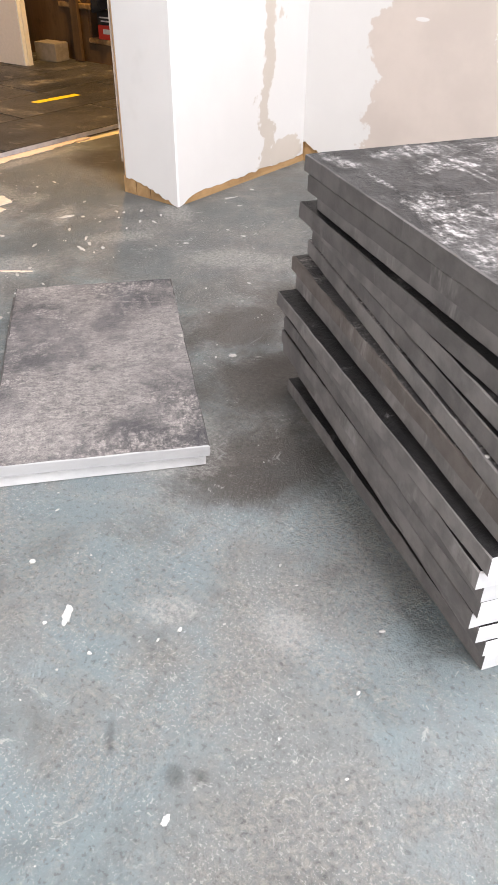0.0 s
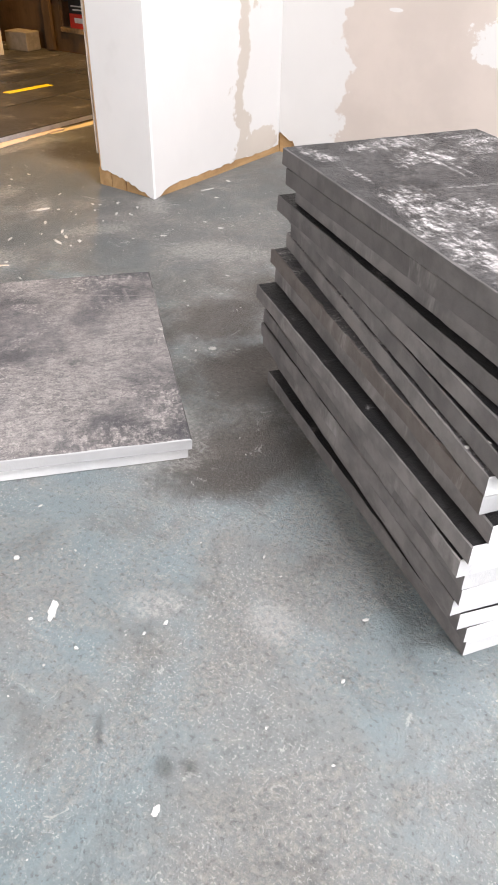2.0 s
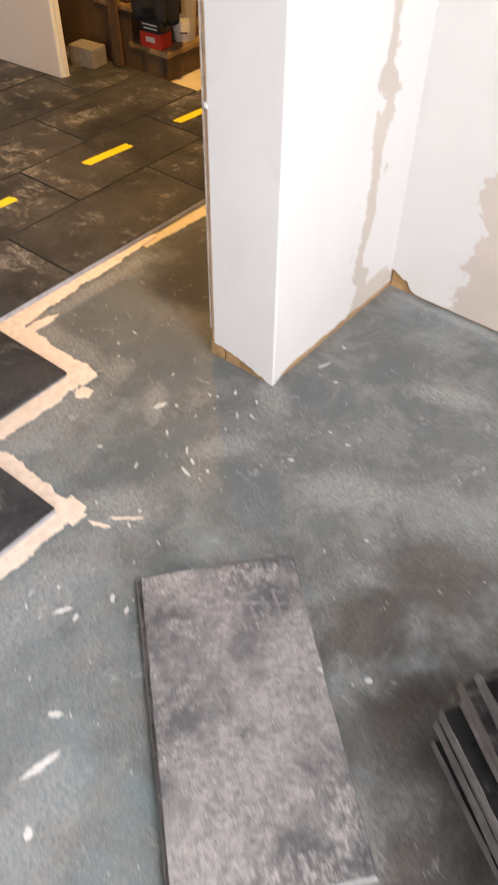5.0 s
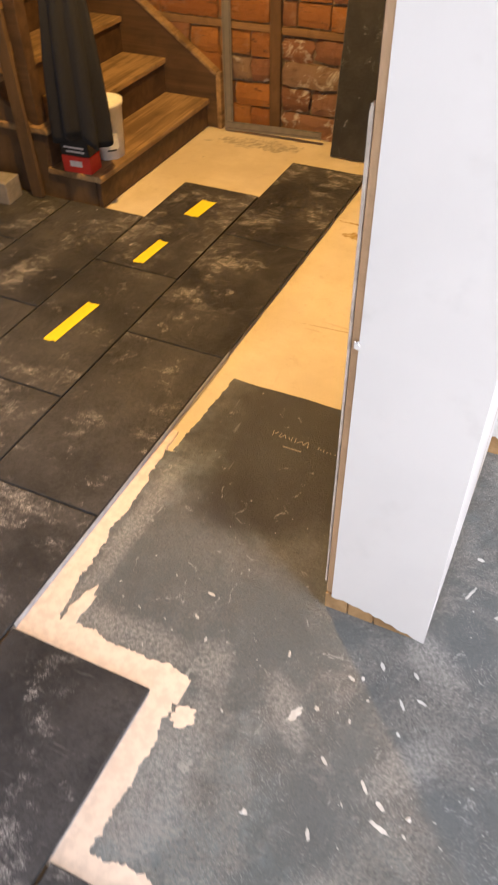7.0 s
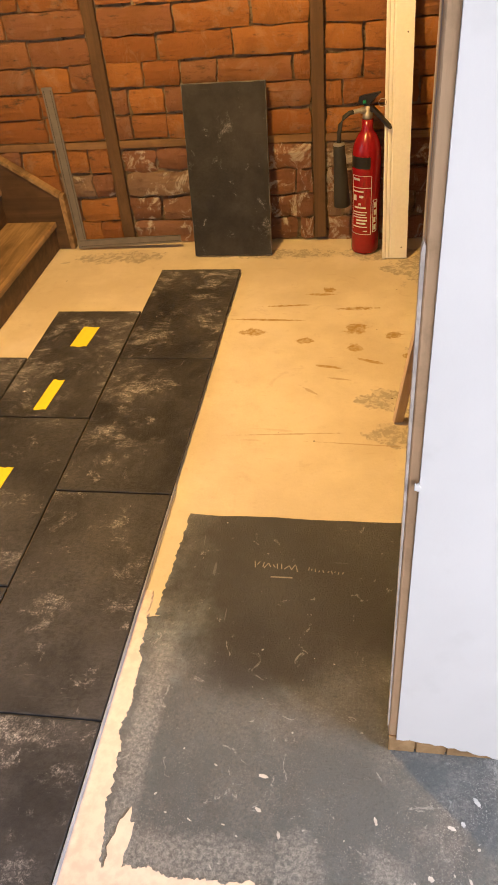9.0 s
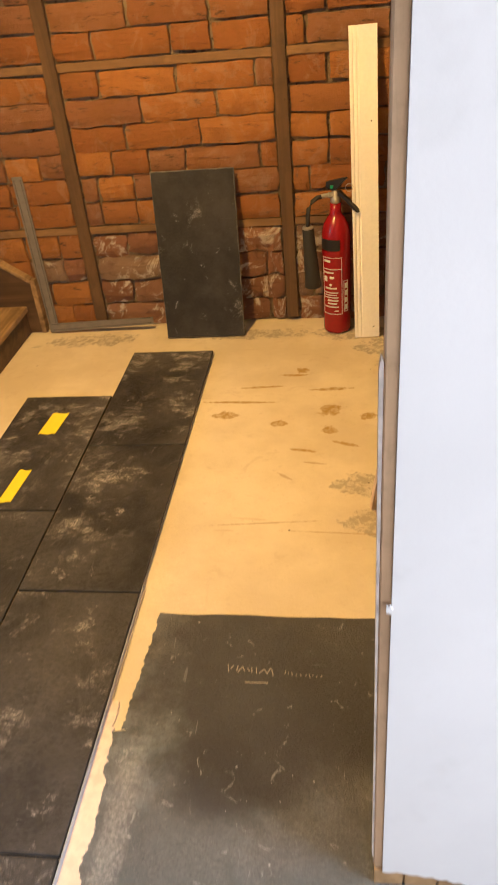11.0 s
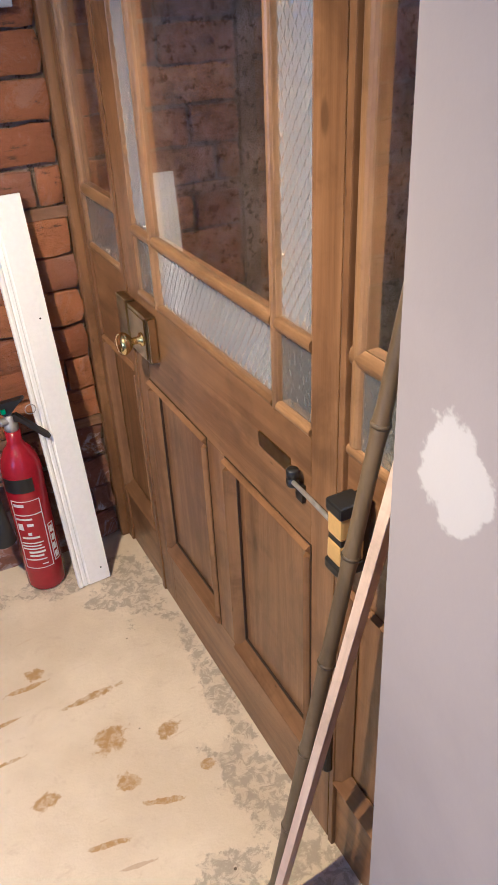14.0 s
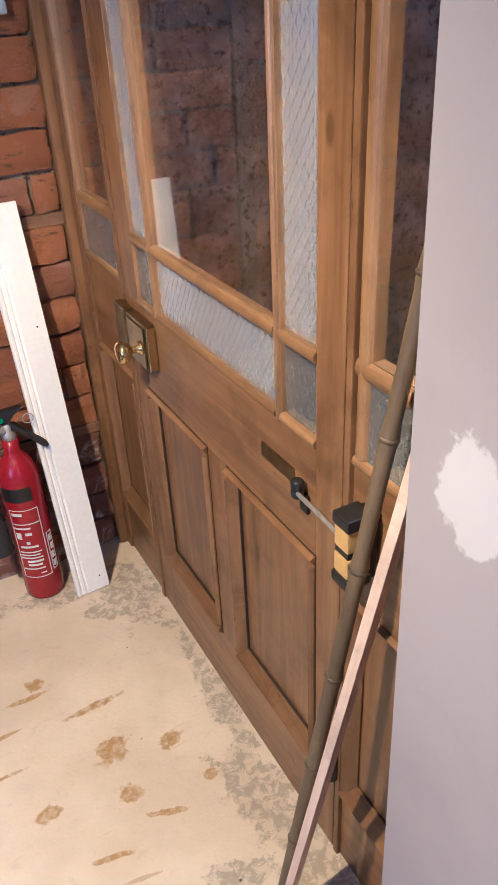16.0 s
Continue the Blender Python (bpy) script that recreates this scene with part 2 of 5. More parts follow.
def slate(name, dustiness=0.5, tone=1.0, pink=0.0, smears=(), strokes=(), veil=0.0):
    """Dark riven stone with clouds of dust; smears are heavy chalky patches and strokes wiped lines, in the slab's own plan."""
    n = Nodes(name, 0.6)
    plan = n.co
    n.shifted()
    rag = n.math("MULTIPLY", n.math("SUBTRACT", n.noise(30, 8, 0.80, n.scaled((0.8, 1.1, 1)), 0.5), 0.5), 4.4)
    moved, n.co = n.co, plan
    heavy = patches(n, smears, rag, (0.35, 1.25)) if smears else None
    wiped = patches(n, strokes, n.math("MULTIPLY", rag, 0.8), (0.4, 1.3)) if strokes else None
    n.co = moved
    base = n.mix(n.step(n.noise(4, 6, 0.65), 0.35, 0.65), (0.026 * tone, 0.026 * tone, 0.029 * tone), (0.056 * tone, 0.054 * tone, 0.057 * tone))
    d = min(1.6, dustiness)
    grain = n.step(n.noise(240, 4, 0.72), 0.42, 0.60)
    broad = n.step(n.noise(3.8, 8, 0.70, warp=0.3), 0.58 - 0.15 * d, 0.68 - 0.08 * d)
    wipe = n.step(n.noise(16, 7, 0.74, n.scaled((1.4, 0.75, 1), turn=65), 0.6), 0.43, 0.60)
    dust = n.math("MULTIPLY", broad, n.math("ADD", n.math("MULTIPLY", n.math("MULTIPLY", grain, wipe), 0.45), n.math("ADD", n.math("MULTIPLY", grain, 0.12), n.math("MULTIPLY", wipe, 0.14))))
    haze = n.math("MULTIPLY", n.step(n.noise(2.4, 6, 0.65), 0.36, 0.66), 0.01 + 0.08 * d)
    dust = n.math("MAXIMUM", dust, haze)
    lines = None
    for turn, k in ((18, 34), (74, 41), (-35, 29)):
        one = n.step(n.noise(2.4, 4, 0.5, n.scaled((k, 2.2, 1), turn=turn), 0.4), 0.70, 0.73)
        lines = one if lines is None else n.math("MAXIMUM", lines, one)
    dust = n.math("MAXIMUM", dust, n.math("MULTIPLY", lines, 0.14 * min(1.0, d)))
    clump = n.math("MULTIPLY", n.step(n.noise(9, 8, 0.74, warp=0.25), 0.61 - 0.035 * d, 0.68 - 0.03 * d), 0.65)
    dust = n.math("MAXIMUM", dust, n.math("MULTIPLY", clump, n.math("ADD", n.math("MULTIPLY", grain, 0.6), 0.2)))
    if heavy:
        dust = n.math("MAXIMUM", dust, n.math("MULTIPLY", heavy, n.math("ADD", n.math("MULTIPLY", n.step(n.noise(60, 7, 0.76, n.scaled((0.6, 1.2, 1))), 0.42, 0.62), 0.52), 0.08)))
    if wiped:
        dust = n.math("MAXIMUM", dust, n.math("MULTIPLY", wiped, n.math("ADD", n.math("MULTIPLY", grain, 0.30), 0.12)))
    crumble = n.step(n.noise(75, 8, 0.80, n.scaled((1.6, 0.8, 1), turn=20), 0.5), 0.41, 0.57)
    dust = n.math("MULTIPLY", dust, n.math("ADD", n.math("MULTIPLY", crumble, 0.75), 0.35), True)
    if veil:
        powder = n.math("MULTIPLY", n.step(n.noise(3.4, 8, 0.74, warp=0.4), 0.38, 0.62), n.math("ADD", n.math("MULTIPLY", n.step(n.noise(300, 5, 0.8), 0.30, 0.70), 0.6), n.math("MULTIPLY", crumble, 0.4)))
        dust = n.math("MAXIMUM", dust, n.math("MULTIPLY", powder, veil))
    n.b.inputs["Specular IOR Level"].default_value = 0.22
    col = n.mix(dust, base, (0.66, 0.64 - 0.045 * pink, 0.63 - 0.08 * pink))
    v = n.voronoi(9.0, n.scaled((1, 1, 0.1)))
    v = n.math("ADD", v, n.math("MULTIPLY", n.math("SUBTRACT", n.noise(90, 4), 0.5), 0.06))
    dots = n.math("MULTIPLY", n.math("SUBTRACT", 1.0, n.step(v, 0.022, 0.04)), n.step(n.noise(3, 2), 0.46, 0.54))
    col = n.mix(dots, col, (0.62, 0.60, 0.57))
    h = n.math("ADD", n.noise(22, 10, 0.76, warp=0.6), n.math("MULTIPLY", n.noise(120, 5), 0.3))
    return n.finish(col, h, 0.006, 0.9, n.mix(dust, (0.48, 0.48, 0.48), (0.9, 0.9, 0.9)))


def slate_edge(name, a, b, streaks=0.5):
    n = Nodes(name, 0.75)
    r = n.shifted()
    col = n.mix(n.step(n.noise(18, 5), 0.35, 0.65), a, b)
    col = n.mix(n.math("MULTIPLY", n.math("FRACT", n.math("MULTIPLY", r, 9.7)), 0.75), col, tuple(x * 0.45 for x in a))
    rub = n.step(n.noise(9, 6, 0.7, n.scaled((1, 1, 0.25)), 0.5), 0.56, 0.72)
    col = n.mix(n.math("MULTIPLY", rub, streaks), col, (0.42, 0.40, 0.39))
    return n.finish(col, n.noise(90, 5, 0.7), 0.0025, 0.6)


def brick_skin(name, hues, soot=0.25, lime=0.1, depth=0.006):
    n = Nodes(name, 0.9)
    r = n.shifted()
    a, b, c = hues
    tone = n.mix(n.step(r, 0.15, 0.85), a, b)
    tone = n.mix(n.math("MULTIPLY", n.step(n.math("FRACT", n.math("MULTIPLY", r, 7.3)), 0.55, 0.9), 0.8), tone, c)
    tone = n.mix(n.math("MULTIPLY", n.step(n.noise(11, 6, 0.65, warp=0.5), 0.42, 0.7), 0.5), tone, tuple(x * 0.55 for x in a))
    dark = n.step(n.noise(20, 6, 0.7, n.scaled((0.5, 1, 1.6))), 0.56, 0.72)
    tone = n.mix(n.math("MULTIPLY", dark, soot), tone, (0.05, 0.032, 0.022))
    pale = n.step(n.noise(8, 6, 0.72, warp=0.8), 0.52, 0.63)
    tone = n.mix(n.math("MULTIPLY", pale, lime), tone, (0.55, 0.50, 0.43))
    h = n.math("ADD", n.noise(70, 7, 0.78), n.math("MULTIPLY", n.noise(14, 5, 0.65, n.scaled((0.35, 1, 2.6)), 0.3), 1.5))
    return n.finish(tone, h, depth, 0.8)


def mortar_skin():
    n = Nodes("old_lime_mortar", 0.95)
    col = n.mix(n.step(n.noise(6, 6), 0.35, 0.65), (0.15, 0.105, 0.062), (0.28, 0.21, 0.135))
    col = n.mix(n.step(n.noise(30, 5, 0.7), 0.50, 0.66), col, (0.06, 0.042, 0.028))
    return n.finish(col, n.math("ADD", n.noise(60, 5, 0.75), n.noise(14, 4)), 0.012, 0.9)


def timber(name, a, b, axis="z", rough=0.5, knots=0.5, grain=1.0, coat=0.0):
    n = Nodes(name, rough)
    n.shifted()
    s = {"x": (1.0, 14, 14), "y": (14, 1.0, 14), "z": (14, 14, 1.0)}[axis]
    co = n.scaled(tuple(v * grain for v in s))
    g = n.noise(1.1, 7, 0.62, co, 1.2)
    col = n.mix(n.step(g, 0.30, 0.70), a, b)
    fine = n.noise(16, 4, 0.6, co)
    col = n.mix(n.math("MULTIPLY", n.step(fine, 0.52, 0.78), 0.22), col, tuple(x * 0.55 for x in a))
    blotch = n.noise(7, 6, 0.68, warp=0.4)
    col = n.mix(n.math("MULTIPLY", n.step(blotch, 0.46, 0.70), 0.55), col, tuple(x * 0.55 for x in a))
    s2 = {"x": (0.45, 1, 1), "y": (1, 0.45, 1), "z": (1, 1, 0.45)}[axis]
    v = n.voronoi(5.0, n.scaled(s2))
    col = n.mix(n.math("MULTIPLY", n.math("SUBTRACT", 1.0, n.step(v, 0.03, 0.07)), knots), col, tuple(x * 0.3 for x in a))
    col = n.mix(n.math("MULTIPLY", n.step(n.noise(4, 5), 0.52, 0.7), 0.3), col, tuple(x * 0.65 for x in a))
    w = n.voronoi(24.0, n.scaled(s2))
    specks = n.math("MULTIPLY", n.math("SUBTRACT", 1.0, n.step(w, 0.05, 0.10)), n.math("MULTIPLY", n.step(n.noise(5, 3), 0.52, 0.58), knots))
    col = n.mix(specks, col, tuple(x * 0.15 for x in a))
    if coat:
        n.b.inputs["Coat Weight"].default_value, n.b.inputs["Coat Roughness"].default_value = coat, 0.25
    return n.finish(col, n.math("ADD", g, fine), 0.0012, 0.35)


def wall_skin(name, paint, bare, masks, rough=0.6):
    """Paint over bare plaster; masks(nodes, x, y, z, ragged) gives where it is bare."""
    n = Nodes(name, rough)
    x, y, z = n.xyz()
    ragged = n.math("ADD", n.math("SUBTRACT", n.noise(6.5, 6, 0.60), 0.5), n.math("MULTIPLY", n.math("SUBTRACT", n.noise(35, 4, 0.6), 0.5), 0.18))
    col_p = n.mix(n.step(n.noise(2.2, 4), 0.35, 0.65), paint, tuple(c * 0.95 for c in paint))
    col_b = n.mix(n.step(n.noise(3.5, 5), 0.35, 0.65), bare, tuple(c * 0.9 for c in bare))
    fac = masks(n, x, y, z, ragged)
    h = n.math("ADD", n.noise(70, 4, 0.6), n.math("MULTIPLY", n.noise(7, 4), 0.8))
    return n.finish(n.mix(fac, col_p, col_b), h, 0.0012, 0.3)


def glass_clear(name):
    n = Nodes(name, 0.0)
    n.b.inputs["Transmission Weight"].default_value, n.b.inputs["IOR"].default_value = 1.0, 1.65
    return n.finish((0.93, 0.95, 0.94))


def glass_figured(name, flowers=False):
    n = Nodes(name, 0.06)
    n.b.inputs["Transmission Weight"].default_value, n.b.inputs["IOR"].default_value = 0.88, 1.5
    if flowers:
        h = n.step(n.voronoi(70, n.scaled((1, 1, 0.8))), 0.2, 0.5)
    else:
        h = n.noise(40, 2)
    return n.finish((0.42, 0.44, 0.44) if flowers else (0.66, 0.69, 0.71), h, 0.001 if flowers else 0.0003, 0.7)


def union(n, *masks):
    out = masks[0]
    for m in masks[1:]:
        out = n.math("MAXIMUM", out, m)
    return out


def blob(n, a, b, ca, cb, ra, rb, ragged, wobble=0.9):
    """A ragged patch round (ca, cb) in the axes a, b."""
    da = n.math("DIVIDE", n.math("SUBTRACT", a, ca), ra)
    db = n.math("DIVIDE", n.math("SUBTRACT", b, cb), rb)
    d = n.math("SQRT", n.math("ADD", n.math("MULTIPLY", da, da), n.math("MULTIPLY", db, db)))
    d = n.math("ADD", d, n.math("MULTIPLY", ragged, wobble * 4))
    return n.math("SUBTRACT", 1.0, n.step(d, 0.92, 1.05))


def masks_side(n, x, y, z, r):
    strip = n.math("ABSOLUTE", n.math("SUBTRACT", n.math("ADD", y, n.math("MULTIPLY", r, 0.30)), n.math("ADD", 0.455, n.math("MULTIPLY", z, 0.03))))
    low = blob(n, y, z, 0.56, 0.06, 0.10, 0.05, r)
    return union(n, n.math("SUBTRACT", 1.0, n.step(strip, 0.034, 0.046)), low)


def masks_room(n, x, y, z, r):
    edge = n.math("ADD", x, n.math("ADD", n.math("MULTIPLY", r, 0.32), n.math("MULTIPLY", z, -0.10)))
    bare = n.step(edge, 0.235, 0.250)
    patch = union(n, blob(n, x, z, 0.80, 0.45, 0.08, 0.065, r), blob(n, x, z, 1.0, 0.62, 0.06, 0.12, r), blob(n, x, z, 0.44, 0.51, 0.025, 0.006, r, 0.4))
    return n.math("MULTIPLY", bare, n.math("SUBTRACT", 1.0, patch))


def masks_lobby(n, x, y, z, r):
    spots = ((0.812, 1.370, 0.052, 0.050), (0.61, 1.52, 0.028, 0.075), (0.565, 1.24, 0.028, 0.060), (0.565, 0.95, 0.020, 0.048), (0.70, 0.55, 0.03, 0.05), (0.42, 1.38, 0.03, 0.06), (0.30, 0.85, 0.03, 0.05))
    return n.math("SUBTRACT", 1.0, union(n, *[blob(n, y, z, *s, r, 0.7) for s in spots]))


MAT = dict(
    floor_paint=floor_paint(), lobby_floor=lobby_floor(),
    tile=slate("dusty_slate", 0.66, 0.85, 0.4), tile_edge=slate_edge("slate_edge_grey", (0.030, 0.030, 0.031), (0.055, 0.054, 0.055), 0.2), sawn=slate_edge("pale_sawn_edge", (0.33, 0.34, 0.37), (0.46, 0.47, 0.50), 0.3),
    slab_top=slate("chalky_slate", 0.55, 0.34, 0.0, ((0.295, 0.065, 0.075, 0.042, 0), (0.34, 0.12, 0.07, 0.03, 20), (0.46, 0.05, 0.16, 0.045, 5), (0.56, 0.12, 0.12, 0.08, 0), (0.06, 0.035, 0.05, 0.02, 10), (0.04, 0.17, 0.03, 0.09, 10), (0.12, 0.20, 0.05, 0.07, 0), (0.64, 0.20, 0.10, 0.12, 0)),
                   ((0.17, 0.048, 0.045, 0.006, 0), (0.262, 0.19, 0.006, 0.09, -6), (0.16, 0.19, 0.08, 0.004, 0), (0.17, 0.205, 0.07, 0.004, 2), (0.36, 0.15, 0.07, 0.004, 0), (0.30, 0.27, 0.006, 0.06, -6)), 0.16), slab_lean=slate("plain_dark_slate", 0.12, 0.85), slab_dark=slate("riven_black_slate", 0.22, 0.25), slab_rub=slate("rubbed_grey_slate", 0.9, 0.8, 0.3), slab_warm=slate("pinkish_dusty_slate", 1.0, 1.9, 0.8, ((0.66, 0.06, 0.10, 0.07, 0), (0.56, 0.12, 0.07, 0.07, 30), (0.03, 0.07, 0.05, 0.09, 0), (0.04, 0.28, 0.04, 0.10, 0), (0.70, 0.20, 0.06, 0.16, 0), (0.60, 0.33, 0.10, 0.05, 0)),
                    ((0.115, 0.24, 0.005, 0.15, -10), (0.06, 0.125, 0.06, 0.005, 0), (0.15, 0.22, 0.05, 0.006, 8), (0.15, 0.25, 0.05, 0.006, 8), (0.14, 0.28, 0.06, 0.006, 8), (0.14, 0.31, 0.06, 0.006, 8), (0.52, 0.20, 0.006, 0.16, -4), (0.30, 0.08, 0.02, 0.10, 40)), 0.58),
    slab_edge=slate_edge("sawn_slate_edge", (0.135, 0.127, 0.125), (0.225, 0.210, 0.205), 0.5), slab_rough=slate_edge("rough_brown_slate_edge", (0.16, 0.138, 0.125), (0.29, 0.255, 0.235), 0.6),
    slab_end=slate_edge("chalk_white_slate_end", (0.68, 0.68, 0.69), (0.77, 0.77, 0.77), 0.18),
    brick=brick_skin("orange_red_brick", ((0.36, 0.150, 0.036), (0.250, 0.092, 0.024), (0.22, 0.105, 0.060)), 0.90, 0.09, 0.013),
    brick_old=brick_skin("crumbled_limewashed_brick", ((0.26, 0.12, 0.07), (0.19, 0.09, 0.055), (0.24, 0.17, 0.12)), 0.55, 0.8, 0.016),
    mortar=mortar_skin(),
    batten=timber("old_batten_timber", (0.075, 0.040, 0.018), (0.135, 0.075, 0.033), "z", 0.75, 0.5),
    bond=timber("old_bond_timber", (0.15, 0.080, 0.034), (0.25, 0.145, 0.065), "x", 0.8, 0.5),
    pine=timber("waxed_pine_upright", (0.122, 0.060, 0.0140), (0.250, 0.136, 0.036), "z", 0.42, 0.6, coat=0.15),
    pine_rail=timber("waxed_pine_rail", (0.122, 0.060, 0.0140), (0.250, 0.136, 0.036), "y", 0.42, 0.6, coat=0.15),
    pine_bead=timber("pale_pine_bead", (0.165, 0.091, 0.024), (0.275, 0.163, 0.049), "z", 0.4, 0.2, coat=0.2),
    pine_bead_rail=timber("pale_pine_bead_rail", (0.165, 0.091, 0.024), (0.275, 0.163, 0.049), "y", 0.4, 0.2, coat=0.2),
    # worn stair timber, its colour lightened for the light on the treads
    stair=timber("worn_stair_timber_lit", (0.15, 0.090, 0.038), (0.40, 0.26, 0.12), "y", 0.7, 0.3),
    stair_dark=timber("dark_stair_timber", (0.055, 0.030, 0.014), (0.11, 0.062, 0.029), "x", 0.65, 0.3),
    raw=timber("raw_planed_timber", (0.56, 0.42, 0.28), (0.68, 0.54, 0.38), "z", 0.6, 0.1),
    sole=timber("raw_sole_timber", (0.34, 0.20, 0.085), (0.50, 0.32, 0.15), "y", 0.8, 0.3),
    stud=timber("tan_stud_timber", (0.60, 0.39, 0.22), (0.70, 0.48, 0.29), "z", 0.8, 0.1),
    bead_grey=plain("plaster_flecked_bead", (0.40, 0.35, 0.30), 0.8, vary=0.4, grain=30),
    zinc=plain("dull_zinc", (0.17, 0.155, 0.14), 0.6, 0.3, vary=0.25, grain=40),
    cane=timber("dry_bamboo", (0.085, 0.062, 0.028), (0.155, 0.115, 0.052), "z", 0.45, 0.0),
    cane_node=timber("dark_bamboo_joint", (0.050, 0.036, 0.016), (0.095, 0.070, 0.032), "z", 0.5, 0.0),
    white_board=plain("primed_white_timber", (0.80, 0.79, 0.77), 0.45, vary=0.04),
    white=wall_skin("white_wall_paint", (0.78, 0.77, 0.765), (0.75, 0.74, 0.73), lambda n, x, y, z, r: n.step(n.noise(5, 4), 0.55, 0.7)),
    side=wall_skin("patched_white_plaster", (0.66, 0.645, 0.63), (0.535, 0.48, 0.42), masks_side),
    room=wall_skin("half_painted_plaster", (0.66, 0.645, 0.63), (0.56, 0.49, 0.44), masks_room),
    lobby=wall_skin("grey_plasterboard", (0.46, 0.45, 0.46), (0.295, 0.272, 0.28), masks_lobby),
    ceiling=plain("low_bounce_ceiling_grey", (0.42, 0.41, 0.40), 0.8, vary=0.05), outer=plain("low_bounce_wall_grey", (0.40, 0.39, 0.38), 0.8, vary=0.06),
    adhesive=plain("cream_tile_adhesive", (0.70, 0.58, 0.48), 0.85, vary=0.16, grain=40), splat=plain("white_plaster_splash", (0.50, 0.49, 0.47), 0.85, vary=0.2),
    chalk=plain("scratched_chalk_mark", (0.36, 0.33, 0.27), 0.9),
    tape=plain("yellow_vinyl_tape", (0.85, 0.68, 0.01), 0.4, vary=0.05), red=plain("red_cylinder_paint", (0.25, 0.006, 0.008), 0.25, vary=0.08),
    black=plain("black_plastic", (0.012, 0.012, 0.013), 0.45), rubber=plain("dark_rubber", (0.022, 0.022, 0.022), 0.7), cloth=plain("black_woven_cloth", (0.010, 0.010, 0.012), 0.95, vary=0.4, grain=200),
    print_white=plain("printed_white", (0.62, 0.58, 0.56), 0.5), print_red=plain("printed_red", (0.50, 0.03, 0.015), 0.5), green_plastic=plain("green_plastic", (0.01, 0.22, 0.10), 0.4), print_yellow=plain("printed_yellow", (0.65, 0.62, 0.03), 0.5),
    brass=plain("polished_brass", (0.72, 0.57, 0.17), 0.16, 1.0, vary=0.15, grain=25), brass_old=plain("tarnished_brass", (0.26, 0.20, 0.075), 0.28, 1.0, vary=0.4, grain=25),
    steel=plain("galvanised_steel", (0.36, 0.35, 0.33), 0.5, 0.7, vary=0.2), iron=plain("dark_iron", (0.05, 0.045, 0.04), 0.5, 0.8), dark_hole=plain("dark_punched_hole", (0.02, 0.018, 0.015), 0.9),
    gold_print=plain("yellow_brass_plate", (0.62, 0.42, 0.09), 0.35, 0.4), bucket=plain("white_bucket_plastic", (0.70, 0.69, 0.66), 0.5), block=plain("pale_concrete_block", (0.22, 0.20, 0.185), 0.95, vary=0.25, grain=30),
    board=plain("cream_door_board", (0.72, 0.62, 0.52), 0.6, vary=0.05), osb=timber("stained_chipboard", (0.065, 0.038, 0.019), (0.13, 0.078, 0.038), "z", 0.8, 0.3, 0.35),
    glass=glass_clear("clear_glass"), glass_diamond=glass_figured("diamond_figured_glass"), glass_flower=glass_figured("floral_figured_glass", True),
    grime=plain("groove_shade_and_grime", (0.022, 0.012, 0.006), 0.7, vary=0.3, grain=90),
    porch=plain("darkened_porch_wall", (0.035, 0.03, 0.035), 0.9), metal_box=plain("grey_switch_metal", (0.30, 0.31, 0.32), 0.5, 0.3),
)


# ---- building helpers ----
def part(name, bm, material, parent=None, label="", m=None, smooth=False):
    me = bpy.data.meshes.new(name)
    bm.to_mesh(me)
    bm.free()
    for one in material if isinstance(material, (list, tuple)) else [material]:
        me.materials.append(MAT[one])
    if smooth:
        for p in me.polygons:
            p.use_smooth = True
    ob = new(name, me)
    if m is not None:
        ob.matrix_basis = m
    ob.parent = parent
    if label:
        ob["label"] = label
    return ob


def thing(name, label, category, m=None, group="", kind=""):
    ob = new(name)
    ob.empty_display_size = 0.1
    if m is not None:
        ob.matrix_basis = m
    return tagged(ob, label, category, group, kind)


def box(bm, x0, x1, y0, y1, z0, z1, bevel=0.0, m=None):
    made = bmesh.ops.create_cube(bm, size=1)["verts"]
    bmesh.ops.scale(bm, vec=(x1 - x0, y1 - y0, z1 - z0), verts=made)
    bmesh.ops.translate(bm, vec=((x0 + x1) / 2, (y0 + y1) / 2, (z0 + z1) / 2), verts=made)
    if bevel:
        edges = list({e for v in made for e in v.link_edges})
        made = bmesh.ops.bevel(bm, geom=edges, offset=bevel, segments=2, affect="EDGES", profile=0.6)["verts"]
    if m is not None:
        bmesh.ops.transform(bm, matrix=m, verts=made)
    return bm


def boxes(*rows, bevel=0.0):
    bm = bmesh.new()
    for r in rows:
        box(bm, *r, bevel=bevel)
    return bm


def lathe(profile, seg=32, bm=None, m=None):
    """A turned solid round z from (radius, z) pairs."""
    bm = bm or bmesh.new()
    rings = []
    for r, z in profile:
        rings.append([bm.verts.new((r * math.cos(2 * math.pi * k / seg), r * math.sin(2 * math.pi * k / seg), z)) for k in range(seg)])
    for a, b in zip(rings, rings[1:]):
        for k in range(seg):
            bm.faces.new((a[k], a[(k + 1) % seg], b[(k + 1) % seg], b[k]))
    bm.faces.new(rings[0][::-1])
    bm.faces.new(rings[-1])
    if m is not None:
        bmesh.ops.transform(bm, matrix=m, verts=[v for ring in rings for v in ring])
    return bm


